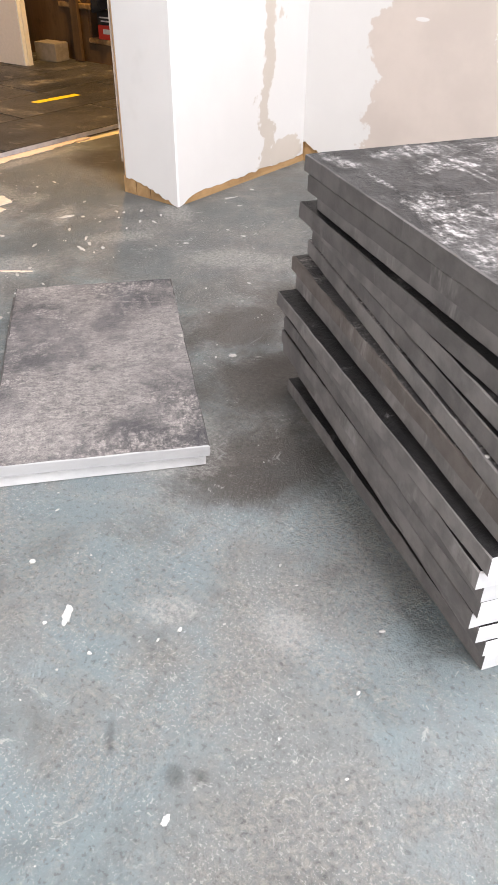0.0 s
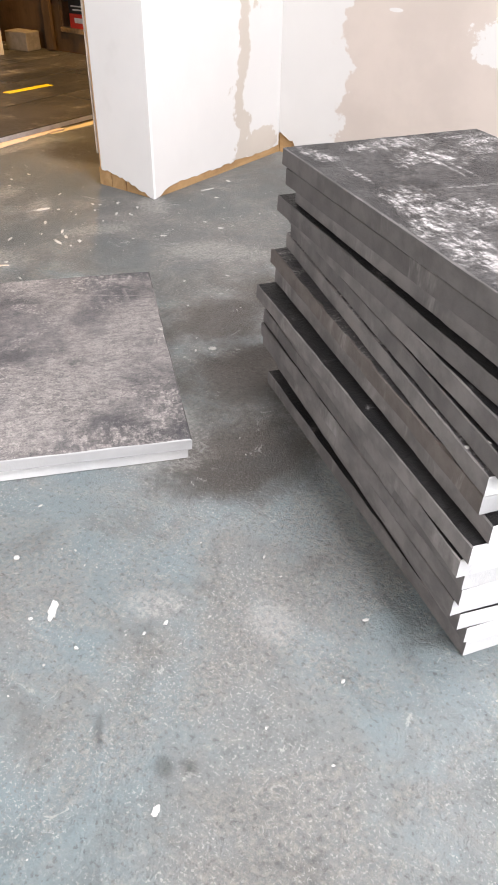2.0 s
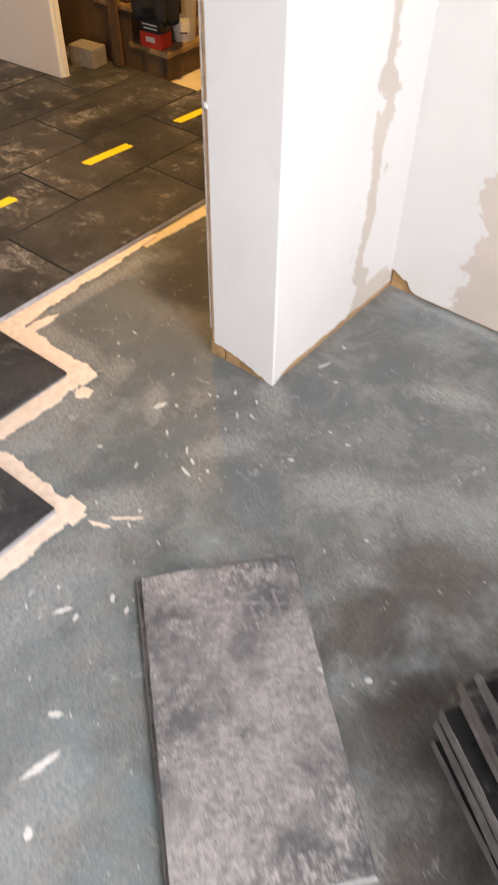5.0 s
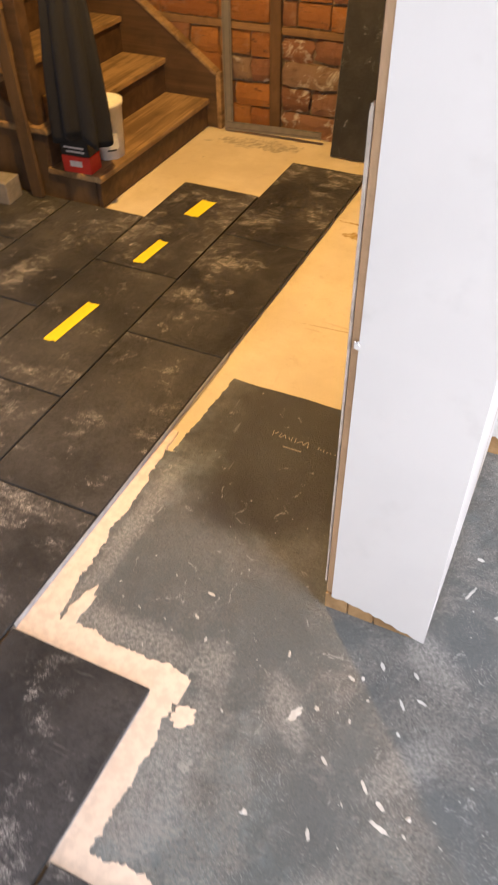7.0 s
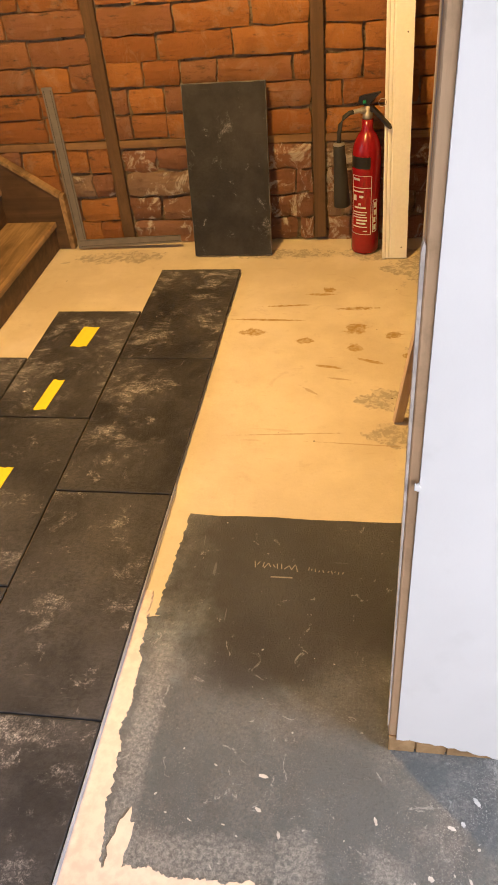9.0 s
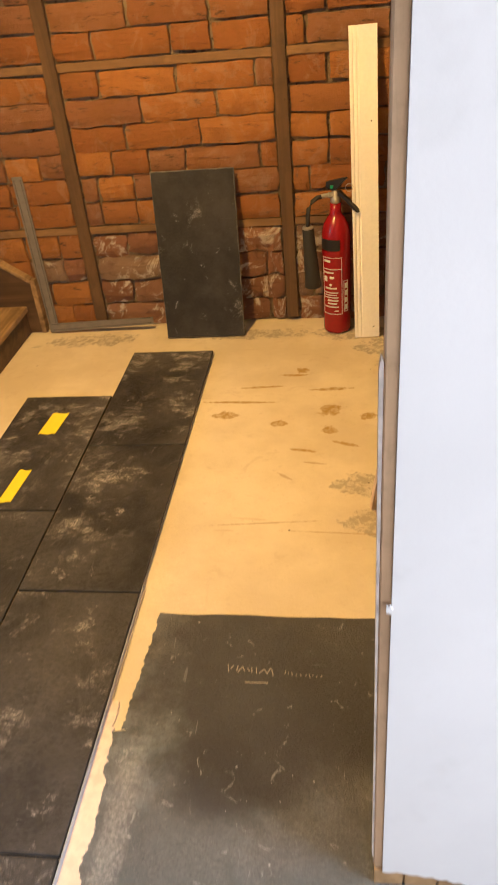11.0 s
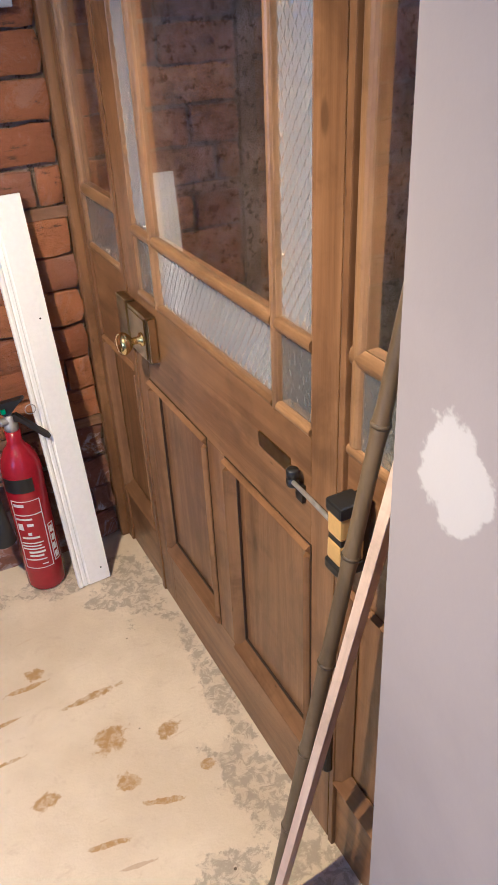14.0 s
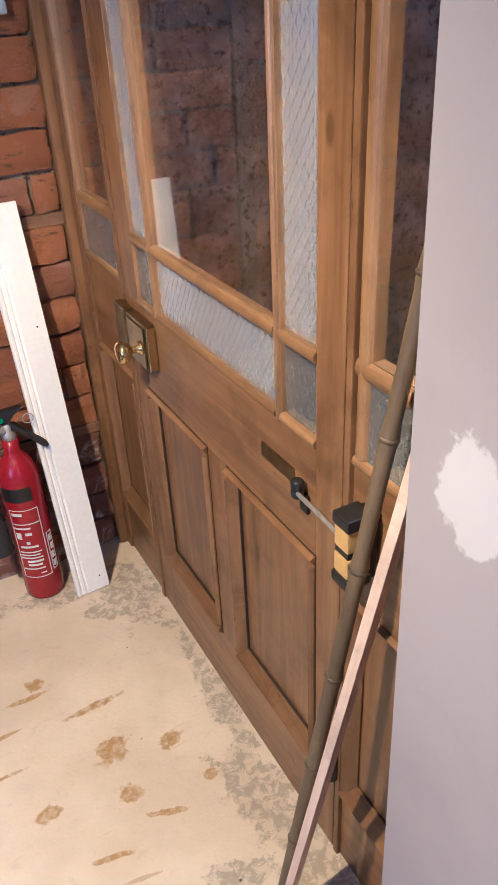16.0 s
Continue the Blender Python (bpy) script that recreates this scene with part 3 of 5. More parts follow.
def tube(points, radius, seg=12):
    """A round bar along points; radius may be a number or one for each point."""
    bm = bmesh.new()
    pts = [Vector(p) for p in points]
    radii = radius if isinstance(radius, (list, tuple)) else [radius] * len(pts)
    rings = []
    for i, p in enumerate(pts):
        d = (pts[min(i + 1, len(pts) - 1)] - pts[max(i - 1, 0)]).normalized()
        side = d.cross(Vector((0.31, 0.17, 0.93)) if abs(d.z) < 0.9 else Vector((1, 0.2, 0))).normalized()
        up = side.cross(d)
        rings.append([bm.verts.new(p + radii[i] * (math.cos(2 * math.pi * k / seg) * side + math.sin(2 * math.pi * k / seg) * up)) for k in range(seg)])
    for a, b in zip(rings, rings[1:]):
        for k in range(seg):
            bm.faces.new((a[k], a[(k + 1) % seg], b[(k + 1) % seg], b[k]))
    bm.faces.new(rings[0][::-1])
    bm.faces.new(rings[-1])
    bmesh.ops.recalc_face_normals(bm, faces=bm.faces)
    return bm


def prism(outline, depth, m=None, bm=None):
    """A flat outline in x, y pushed up by depth."""
    bm = bm or bmesh.new()
    low = [bm.verts.new((x, y, 0)) for x, y in outline]
    top = [bm.verts.new((x, y, depth)) for x, y in outline]
    bm.faces.new(low[::-1])
    bm.faces.new(top)
    for k in range(len(low)):
        j = (k + 1) % len(low)
        bm.faces.new((low[k], low[j], top[j], top[k]))
    bmesh.ops.recalc_face_normals(bm, faces=bm.faces)
    if m is not None:
        bmesh.ops.transform(bm, matrix=m, verts=low + top)
    return bm


def splash(cx, cy, rx, ry, turn, seed, rough=0.35, n=22):
    """A ragged flat outline round a point."""
    rng = random.Random(seed)
    ph = [rng.uniform(0, 6.28) for _ in range(4)]
    out = []
    for k in range(n):
        a = 2 * math.pi * k / n
        r = 1 + rough * (0.5 * math.sin(2 * a + ph[0]) + 0.35 * math.sin(5 * a + ph[1]) + 0.3 * math.sin(9 * a + ph[2])) + rough * rng.uniform(-0.25, 0.25)
        x, y = rx * r * math.cos(a), ry * r * math.sin(a)
        c, s = math.cos(radians(turn)), math.sin(radians(turn))
        out.append((cx + c * x - s * y, cy + s * x + c * y))
    return out


def structure(name, bm, material, label="", category="", parent=None, smooth=False):
    return tagged(part(name, bm, material, parent, smooth=smooth), label, category, kind="structure")


# ---- floor ----
R = ROOM
floor = structure("floor", boxes((R["x0"], R["x1"], R["y0"], 2.85, -0.2, -0.004)), "lobby_floor", "bare cream concrete floor with brown stains", "floor")
bm = bmesh.new()
edge = [(R["x1"], R["y0"]), (R["x1"], 0.69), (-0.20, 0.70)]
rng = random.Random(4)
edge += [(-0.2 - 0.0533 * k, 0.70 + rng.uniform(-0.003, 0.003)) for k in range(1, 12)]
edge += [(-0.838, 0.705)]
edge += [(-0.838 - 0.02 * k / 48 + rng.uniform(-0.004, 0.004), 0.70 - 0.008 * k) for k in range(1, 48)]
edge += [(-0.838, 0.32), (-0.95, 0.30), (-0.95, -0.42), (-2.2, -0.42), (-2.2, R["y0"])]
prism(edge, 0.003, Matrix.Translation((0, 0, -0.003)), bm)
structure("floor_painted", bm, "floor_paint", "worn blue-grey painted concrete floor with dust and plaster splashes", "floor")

# ---- walls ----
T = R["top"]
# ceiling and outer walls are unseen, greyed to cut bounced light
structure("ceiling", boxes((R["x0"] - 0.2, R["x1"] + 0.2, R["y0"] - 0.2, 2.95, T, T + 0.15)), "ceiling", "unseen ceiling, grey to cut bounced light", "ceiling")
structure("wall_west", boxes((R["x0"] - 0.2, R["x0"], R["y0"], -1.65, 0, T), (R["x0"] - 0.2, R["x0"], 0.15, 2.95, 0, T), (R["x0"] - 0.2, R["x0"], -1.65, 0.15, 0, 0.7), (R["x0"] - 0.2, R["x0"], -1.65, 0.15, 2.3, T)), "outer", "unseen outer wall with a window opening, grey to cut bounced light", "wall")
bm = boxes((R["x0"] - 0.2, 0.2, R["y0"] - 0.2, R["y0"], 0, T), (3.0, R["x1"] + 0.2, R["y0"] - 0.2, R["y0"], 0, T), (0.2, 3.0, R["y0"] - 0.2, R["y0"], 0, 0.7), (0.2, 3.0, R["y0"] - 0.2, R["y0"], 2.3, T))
structure("wall_south", bm, "outer", "unseen outer wall with a window opening, grey to cut bounced light", "wall")
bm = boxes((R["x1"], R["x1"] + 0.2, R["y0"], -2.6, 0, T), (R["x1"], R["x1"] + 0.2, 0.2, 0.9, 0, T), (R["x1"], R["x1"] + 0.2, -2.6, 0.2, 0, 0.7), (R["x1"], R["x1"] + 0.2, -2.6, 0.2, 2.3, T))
structure("wall_east", bm, "outer", "unseen outer wall with a window opening, grey to cut bounced light", "wall")


def ragged_panel(name, material, along, axis, at, top, thick, parent, bottoms, label=""):
    """An upright sheet of plaster with a broken lower edge, bottoms being its height at even steps."""
    a0, a1 = along
    n = len(bottoms)
    pts = [(a0 + (a1 - a0) * k / (n - 1), b) for k, b in enumerate(bottoms)] + [(a1, top), (a0, top)]
    m = Matrix(((1, 0, 0, 0), (0, 0, 1, at), (0, 1, 0, 0), (0, 0, 0, 1))) if axis == "x" else Matrix(((0, 0, 1, at), (1, 0, 0, 0), (0, 1, 0, 0), (0, 0, 0, 1)))
    return part(name, prism(pts, thick, m), material, parent, label)


stub = thing("wall_stub", "white plastered stub wall with a broken lower edge over timber", "wall", kind="structure")
core = [(-0.004, 0.004), (-0.004, 0.90), (-0.172, 0.90), (-0.232, 0.030), (-0.232, 0.004)]
part("core", prism(core, T), "sole", stub, "rough timber core behind the plaster")
rng = random.Random(11)
bott = [0.052, 0.05, 0.054, 0.050, 0.046, 0.047, 0.040, 0.043, 0.034, 0.036, 0.026, 0.028, 0.018, 0.014, 0.016, 0.006, 0.002, 0.0]
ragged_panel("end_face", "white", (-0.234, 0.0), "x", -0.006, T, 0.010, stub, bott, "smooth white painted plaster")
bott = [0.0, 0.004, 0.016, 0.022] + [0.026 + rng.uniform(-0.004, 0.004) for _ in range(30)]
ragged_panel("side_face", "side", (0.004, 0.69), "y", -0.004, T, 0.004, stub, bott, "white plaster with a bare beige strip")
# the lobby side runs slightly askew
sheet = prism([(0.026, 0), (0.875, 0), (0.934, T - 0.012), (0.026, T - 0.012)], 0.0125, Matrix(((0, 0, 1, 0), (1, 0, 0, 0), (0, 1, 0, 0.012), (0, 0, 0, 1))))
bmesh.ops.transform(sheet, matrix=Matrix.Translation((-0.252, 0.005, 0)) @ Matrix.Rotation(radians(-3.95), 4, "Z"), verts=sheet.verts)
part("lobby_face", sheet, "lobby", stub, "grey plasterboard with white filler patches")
for k, (x0, x1) in enumerate(((-0.250, -0.194), (-0.190, -0.128), (-0.124, -0.008))):
    part("sole_block", boxes((x0, x1, -0.003, 0.0035, 0.0, 0.055), bevel=0.0015), "sole", stub)

stud = [(-0.2505, 0.0045), (-0.2485, 0.002), (-0.2345, 0.002), (-0.2325, 0.0045), (-0.2325, 0.03), (-0.2505, 0.03)]
part("stud", prism(stud, T - 0.056, Matrix.Translation((0, 0, 0.056))), "stud", stub, "bare tan timber edge beside the plaster")
bead = prism([(0.0, 0.10), (-0.0035, 0.10), (-0.0035, 0.55), (-0.0055, 1.17), (-0.005, 1.185), (-0.003, 1.195), (0.0, 1.19)], 0.016, Matrix(((1, 0, 0, -0.2515), (0, 0, 1, -0.001), (0, 1, 0, 0), (0, 0, 0, 1))))
part("edge_bead", bead, "bead_grey", stub, "grey metal plaster bead on the wall edge")
flap = prism(splash(0, 0, 0.004, 0.009, 15, 3, 0.5), 0.004, Matrix(((1, 0, 0, -0.237), (0, 0, 1, -0.0105), (0, 1, 0, 0.80), (0, 0, 0, 1))))
part("torn_flap", flap, "white", stub, "torn flake of white plaster")

room_wall = thing("wall_room", "half-painted plaster wall with bare beige plaster", "wall", kind="structure")
part("core", boxes((0.0, R["x1"], 0.70, 0.90, 0, T)), "sole", room_wall)
bott = [0.07, 0.075, 0.066, 0.06, 0.05, 0.052, 0.02, 0.012] + [0.010 + rng.uniform(-0.003, 0.003) for _ in range(50)]
span = [0.0, 0.008, 0.02, 0.035, 0.05, 0.065, 0.085, 0.11] + [0.15 + k * (R["x1"] - 0.15) / 49 for k in range(50)]
pts = list(zip(span, bott)) + [(R["x1"], T), (0.0, T)]
part("plaster", prism(pts, 0.010, Matrix(((1, 0, 0, 0), (0, 0, 1, 0.69), (0, 1, 0, 0), (0, 0, 0, 1)))), "room", room_wall)

room_wall.matrix_basis = Matrix.Translation((0, 0.69, 0)) @ Matrix.Rotation(radians(-0.9), 4, "Z") @ Matrix.Translation((0, -0.69, 0))

# assumed porch behind the glazed door; near-black walls stand in for its dimness
porch = thing("wall_porch", "assumed porch behind the glazed door, its dimness painted near black", "wall", kind="structure")
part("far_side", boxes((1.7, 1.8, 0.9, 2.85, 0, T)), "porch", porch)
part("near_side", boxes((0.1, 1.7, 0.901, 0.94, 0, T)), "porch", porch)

# windows of the room, behind the walk
for name, m in (("window_3", Matrix.Translation((R["x0"] - 0.1, -0.75, 1.5)) @ Matrix.Rotation(radians(90), 4, "Z")), ("window_1", Matrix.Translation((1.6, R["y0"] - 0.1, 1.5))), ("window_2", Matrix.Translation((R["x1"] + 0.1, -1.2, 1.5)) @ Matrix.Rotation(radians(90), 4, "Z"))):
    w = 0.9 if name == "window_3" else 1.4
    win = thing(name, "plain white framed window", "window", m, kind="structure")
    part("window_frame", boxes((-w, w, -0.04, 0.04, -0.8, -0.74), (-w, w, -0.04, 0.04, 0.74, 0.8), (-w, -w + 0.06, -0.04, 0.04, -0.74, 0.74), (w - 0.06, w, -0.04, 0.04, -0.74, 0.74), (-0.03, 0.03, -0.04, 0.04, -0.74, 0.74)), "white_board", win)
    for s in (-1, 1):
        pane = part("pane", boxes((min(s * 0.03, s * (w - 0.06)), max(s * 0.03, s * (w - 0.06)), -0.003, 0.003, -0.74, 0.74)), "glass", win)
        pane.visible_shadow = False

# recessed lobby lamp
fitting = thing("ceiling_light", "small round recessed ceiling downlight", "light", Matrix.Translation((-1.2, 0.95, T)))
part("rim", lathe([(0.055, -0.012), (0.062, -0.008), (0.062, 0.0), (0.045, 0.0)], 28), "white_board", fitting)

panel = thing("ceiling_panel", "flat white ceiling light panel", "light", Matrix.Translation((2.15, -1.05, T)))
part("frame", boxes((-0.53, 0.53, -0.18, -0.155, -0.035, 0), (-0.53, 0.53, 0.155, 0.18, -0.035, 0), (-0.53, -0.505, -0.155, 0.155, -0.035, 0), (0.505, 0.53, -0.155, 0.155, -0.035, 0)), "white_board", panel)

# ---- brick wall: mortar bed, battens, bond timbers; the bricks come last ----
WY = 2.645
brick_wall = thing("wall_north", "exposed orange-red brick wall with old timber battens", "brick wall", kind="structure")
bm = boxes((R["x0"], 1.8, WY + 0.022, 2.85, 0, T))
part("mortar_bed", bm, "mortar", brick_wall)
BATTENS = ((-1.535, 0.058), (-0.557, 0.056), (-2.55, 0.06), (-3.5, 0.06))
for x, w in BATTENS:
    bm = boxes((x - w / 2, x + w / 2, WY - 0.012, WY + 0.011, 0.02, T), bevel=0.003)
    part("batten", bm, "batten", brick_wall, "dark nailed wall batten")
BONDS = (0.495, 1.195, 1.895)
for z in BONDS:
    xs = [R["x0"] + 0.01] + [v for x, w in sorted(BATTENS) for v in (x - w / 2 - 0.002, x + w / 2 + 0.002)] + [0.0]
    for a, b in zip(xs[::2], xs[1::2]):
        part("bond_timber", boxes((a, b, WY - 0.004, WY + 0.011, z - 0.017, z + 0.017), bevel=0.003), "bond", brick_wall)

# ---- glazed door screen, in the plane x = 0 ----
LEAF = (1.279, 2.264)


def glazed_door():
    d = thing("glazed_door", "waxed pine half-glazed door with clear and figured panes, shut", "door")
    y0, y1 = LEAF
    f, b = 0.0, 0.044
    inner0, inner1 = 1.356, 2.172
    part("stile", boxes((f, b, y0, inner0, 0.006, 2.08), bevel=0.002), "pine", d)
    part("stile", boxes((f, b, inner1, y1, 0.006, 2.08), bevel=0.002), "pine", d)
    part("bottom_rail", boxes((f, b, inner0, inner1, 0.006, 0.235), bevel=0.0015), "pine_rail", d)
    part("lock_rail", boxes((f, b, inner0, inner1, 0.835, 1.072), bevel=0.0015), "pine_rail", d)
    part("top_rail", boxes((f, b, inner0, inner1, 1.985, 2.08), bevel=0.0015), "pine_rail", d)
    mid = 1.765
    part("muntin", boxes((f, b, mid - 0.05, mid + 0.05, 0.235, 0.835), bevel=0.0015), "pine", d)
    for a, c in ((inner0, mid - 0.05), (mid + 0.05, inner1)):
        p = part("panel", boxes((f + 0.016, b - 0.012, a, c, 0.235, 0.835)), "pine", d)
        moulding(p, a, c, 0.235, 0.835, f, sill=True)
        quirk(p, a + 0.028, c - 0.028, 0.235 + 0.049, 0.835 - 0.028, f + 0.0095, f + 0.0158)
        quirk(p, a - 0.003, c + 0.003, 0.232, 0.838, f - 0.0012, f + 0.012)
    bars = (inner0, inner0 + 0.114, inner0 + 0.131, inner1 - 0.131, inner1 - 0.114, inner1)
    for a, c in ((bars[1], bars[2]), (bars[3], bars[4])):
        part("glazing_bar", rounded_bar("z", a, c, 1.072, 1.985, f - 0.006), "pine_bead", d)
    for a, c in ((bars[0], bars[1]), (bars[2], bars[3]), (bars[4], bars[5])):
        part("glazing_bar", rounded_bar("y", 1.226, 1.253, a, c, f - 0.006), "pine_bead_rail", d)
        part("glazing_bead", rounded_bar("y", 1.069, 1.090, a, c, f - 0.006), "pine_bead_rail", d)
        for z0, z1 in ((1.090, 1.226), (1.253, 1.985)):
            kind = "glass_diamond"
            if a == bars[2] and z0 > 1.2:
                kind = "glass"
            if a != bars[2] and z0 < 1.2:
                kind = "glass_flower"
            sheet = diamond_pane(a, c, z0, z1, f + 0.010, f + 0.014) if kind == "glass_diamond" else boxes((f + 0.008, f + 0.013, a, c, z0, z1))
            pane = part("pane", sheet, kind, d, {"glass": "clear glass", "glass_diamond": "diamond figured glass", "glass_flower": "floral figured glass"}[kind])
            pane.visible_shadow = False
        part("glazing_bead", rounded_bar("z", a - 0.001, a + 0.003, 1.090, 1.985, f), "pine_bead", d)
        part("glazing_bead", rounded_bar("z", c - 0.003, c + 0.001, 1.090, 1.985, f), "pine_bead", d)
    # letter slot
    part("letter_slot", boxes((f - 0.003, f + 0.004, 1.425, 1.545, 0.958, 0.992), bevel=0.001), "brass_old", d, "dark brass letter plate")
    # hinges
    for z in (0.34, 1.88):
        part("hinge", lathe([(0.011, -0.065), (0.013, -0.06), (0.013, 0.06), (0.011, 0.065)], 12, None, Matrix.Translation((f - 0.008, y0 - 0.004, z))), "iron", d, "dark iron hinge knuckle")
    # rim lock with knob
    lock = part("lock_case", boxes((f - 0.026, f - 0.0005, 2.075, 2.205, 0.925, 1.050), bevel=0.003), "brass_old", d, "tarnished brass rim lock case")
    part("lock_face", boxes((f - 0.030, f - 0.0265, 2.085, 2.195, 0.935, 1.040), bevel=0.001), "brass_old", lock)
    part("lock_edge", boxes((f - 0.024, f - 0.003, 2.068, 2.0745, 0.93, 1.045), bevel=0.001), "brass", lock)
    part("latch_keep", boxes((f - 0.030, f - 0.0045, 2.208, 2.284, 0.920, 1.055), bevel=0.004), "brass_old", lock)
    turn = Matrix.Translation((f - 0.030, 2.105, 0.985)) @ Matrix.Rotation(radians(-90), 4, "Y")
    part("knob", lathe([(0.018, 0), (0.018, 0.005), (0.010, 0.009), (0.009, 0.026), (0.018, 0.032), (0.027, 0.042), (0.030, 0.052), (0.026, 0.061), (0.016, 0.066), (0.004, 0.067)], 32, None, turn), "brass", lock, "polished brass door knob", smooth=True)
    return d


def rounded_bar(axis, a, c, lo, hi, front):
    """A bar with a rounded face: across a..c, along lo..hi, its face bulging from front."""
    bm = bmesh.new()
    n = 8
    out = [(a, front + 0.034), (c, front + 0.034)]
    for k in range(n + 1):
        t = math.pi * k / n
        out.append(((a + c) / 2 + (c - a) / 2 * math.cos(t), front + 0.012 - 0.012 * math.sin(t)))
    rows = []
    for s in (lo, hi):
        rows.append([bm.verts.new((x, u, s) if axis == "z" else (x, s, u)) for u, x in out])
    m = len(out)
    bm.faces.new(rows[0])
    bm.faces.new(rows[1][::-1])
    for k in range(m):
        j = (k + 1) % m
        bm.faces.new((rows[0][k], rows[0][j], rows[1][j], rows[1][k]))
    bmesh.ops.recalc_face_normals(bm, faces=bm.faces)
    return bm


def diamond_pane(y0, y1, z0, z1, x0, x1, a=0.0105, b=0.0150, high=0.0032):
    """A pane whose face is cut into small raised diamonds."""
    ny, nz = max(2, round((y1 - y0) / a)), max(2, round((z1 - z0) / b))
    bm = bmesh.new()
    g = [[bm.verts.new((x0 - (high if (i + j) % 2 == 0 and 0 < i < ny and 0 < j < nz else 0.0), y0 + (y1 - y0) * i / ny, z0 + (z1 - z0) * j / nz)) for j in range(nz + 1)] for i in range(ny + 1)]
    for i in range(ny):
        for j in range(nz):
            p, q, r, t = g[i][j], g[i + 1][j], g[i + 1][j + 1], g[i][j + 1]
            if (i + j) % 2 == 0:
                bm.faces.new((p, q, t)), bm.faces.new((q, r, t))
            else:
                bm.faces.new((p, q, r)), bm.faces.new((p, r, t))
    rim = [g[i][0] for i in range(ny)] + [g[ny][j] for j in range(nz)] + [g[i][nz] for i in range(ny, 0, -1)] + [g[0][j] for j in range(nz, 0, -1)]
    back = [bm.verts.new((x1, v.co.y, v.co.z)) for v in rim]
    for k in range(len(rim)):
        bm.faces.new((rim[k], rim[(k + 1) % len(rim)], back[(k + 1) % len(rim)], back[k]))
    bm.faces.new(back)
    bmesh.ops.recalc_face_normals(bm, faces=bm.faces)
    return bm


def moulding(parent, a, c, z0, z1, f, w=0.030, sill=False):
    """Sloped strips round a sunk panel."""
    for lo, hi, up in ((z0, z0 + w * (1.7 if sill else 1), 1), (z1 - w, z1, -1)):
        bm = bmesh.new()
        inner = (hi, f + 0.013) if up > 0 else (lo, f + 0.013)
        outer = (lo, f - 0.004) if up > 0 else (hi, f - 0.004)
        bead = (lo + 0.007, f - 0.013) if up > 0 else (hi - 0.007, f - 0.013)
        sect = [(outer[0], f + 0.015), outer, bead, inner, (inner[0], f + 0.0155)]
        rows = [[bm.verts.new((x, y, z)) for z, x in sect] for y in (a, c)]
        bm.faces.new(rows[0])
        bm.faces.new(rows[1][::-1])
        for k in range(5):
            bm.faces.new((rows[0][k], rows[0][(k + 1) % 5], rows[1][(k + 1) % 5], rows[1][k]))
        bmesh.ops.recalc_face_normals(bm, faces=bm.faces)
        part("moulding", bm, "pine_rail", parent)
    for lo, hi, left in ((a, a + w, True), (c - w, c, False)):
        bm = bmesh.new()
        o, i = (lo, hi) if left else (hi, lo)
        be = o + (0.007 if left else -0.007)
        sect = [(o, f + 0.015), (o, f - 0.004), (be, f - 0.013), (i, f + 0.013), (i, f + 0.0155)]
        rows = [[bm.verts.new((x, y, z)) for y, x in sect] for z in (z0 + w * 0.9, z1 - w * 0.9)]
        bm.faces.new(rows[0])
        bm.faces.new(rows[1][::-1])
        for k in range(5):
            bm.faces.new((rows[0][k], rows[0][(k + 1) % 5], rows[1][(k + 1) % 5], rows[1][k]))
        bmesh.ops.recalc_face_normals(bm, faces=bm.faces)
        part("moulding", bm, "pine", parent)


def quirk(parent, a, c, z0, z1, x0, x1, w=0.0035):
    """Four dark strips round a panel, for the shadow line and dirt along its moulding."""
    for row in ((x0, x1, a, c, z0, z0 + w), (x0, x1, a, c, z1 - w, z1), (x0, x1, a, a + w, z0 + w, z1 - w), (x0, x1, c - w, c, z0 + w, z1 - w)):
        part("groove", boxes(row), "grime", parent, "dark strip for the groove's shadow and dirt")


door = glazed_door()


def side_screen(name, y0, y1, label, f, low_post, high_post, bead):
    """A glazed side light with a sunk panel below, between two posts."""
    d = thing(name, label, "side light")
    b = 0.06
    lo, hi = y0 + low_post, y1 - high_post
    part("post", boxes((f, b, y0, lo, 0, 2.5), bevel=0.003), "pine", d)
    part("post", boxes((f, b, hi, y1, 0, 2.5), bevel=0.003), "pine", d)
    part("bottom_rail", boxes((f + 0.010, b - 0.01, lo, hi, 0.0, 0.23), bevel=0.001), "pine_rail", d)
    part("mid_rail", boxes((f + 0.010, b - 0.01, lo, hi, 0.82, 1.095), bevel=0.001), "pine_rail", d)
    p = part("panel", boxes((f + 0.03, b - 0.02, lo, hi, 0.23, 0.82)), "pine", d)
    moulding(p, lo, hi, 0.23, 0.82, f + 0.012, sill=True)
    part("glazing_bead", rounded_bar("y", 1.088, 1.112, lo, hi, f + 0.004), "pine_bead_rail", d)
    part("glazing_bar", rounded_bar("y", 1.245, 1.280, lo, hi, f + 0.004), "pine_bead_rail", d)
    part("top_rail", boxes((f + 0.010, b - 0.01, lo, hi, 2.2, 2.5)), "pine_rail", d)
    for y, w in ((lo, bead), (hi - bead, bead)):
        part("glazing_bead", rounded_bar("z", y, y + w, 1.112, 2.2, f + 0.004), "pine_bead", d)
    for z0, z1 in ((1.112, 1.245), (1.280, 2.2)):
        pane = part("pane", boxes((0.010, 0.015, lo, hi, z0, z1)), "glass" if z0 > 1.2 else "glass_flower", d)
        pane.visible_shadow = False
    return d


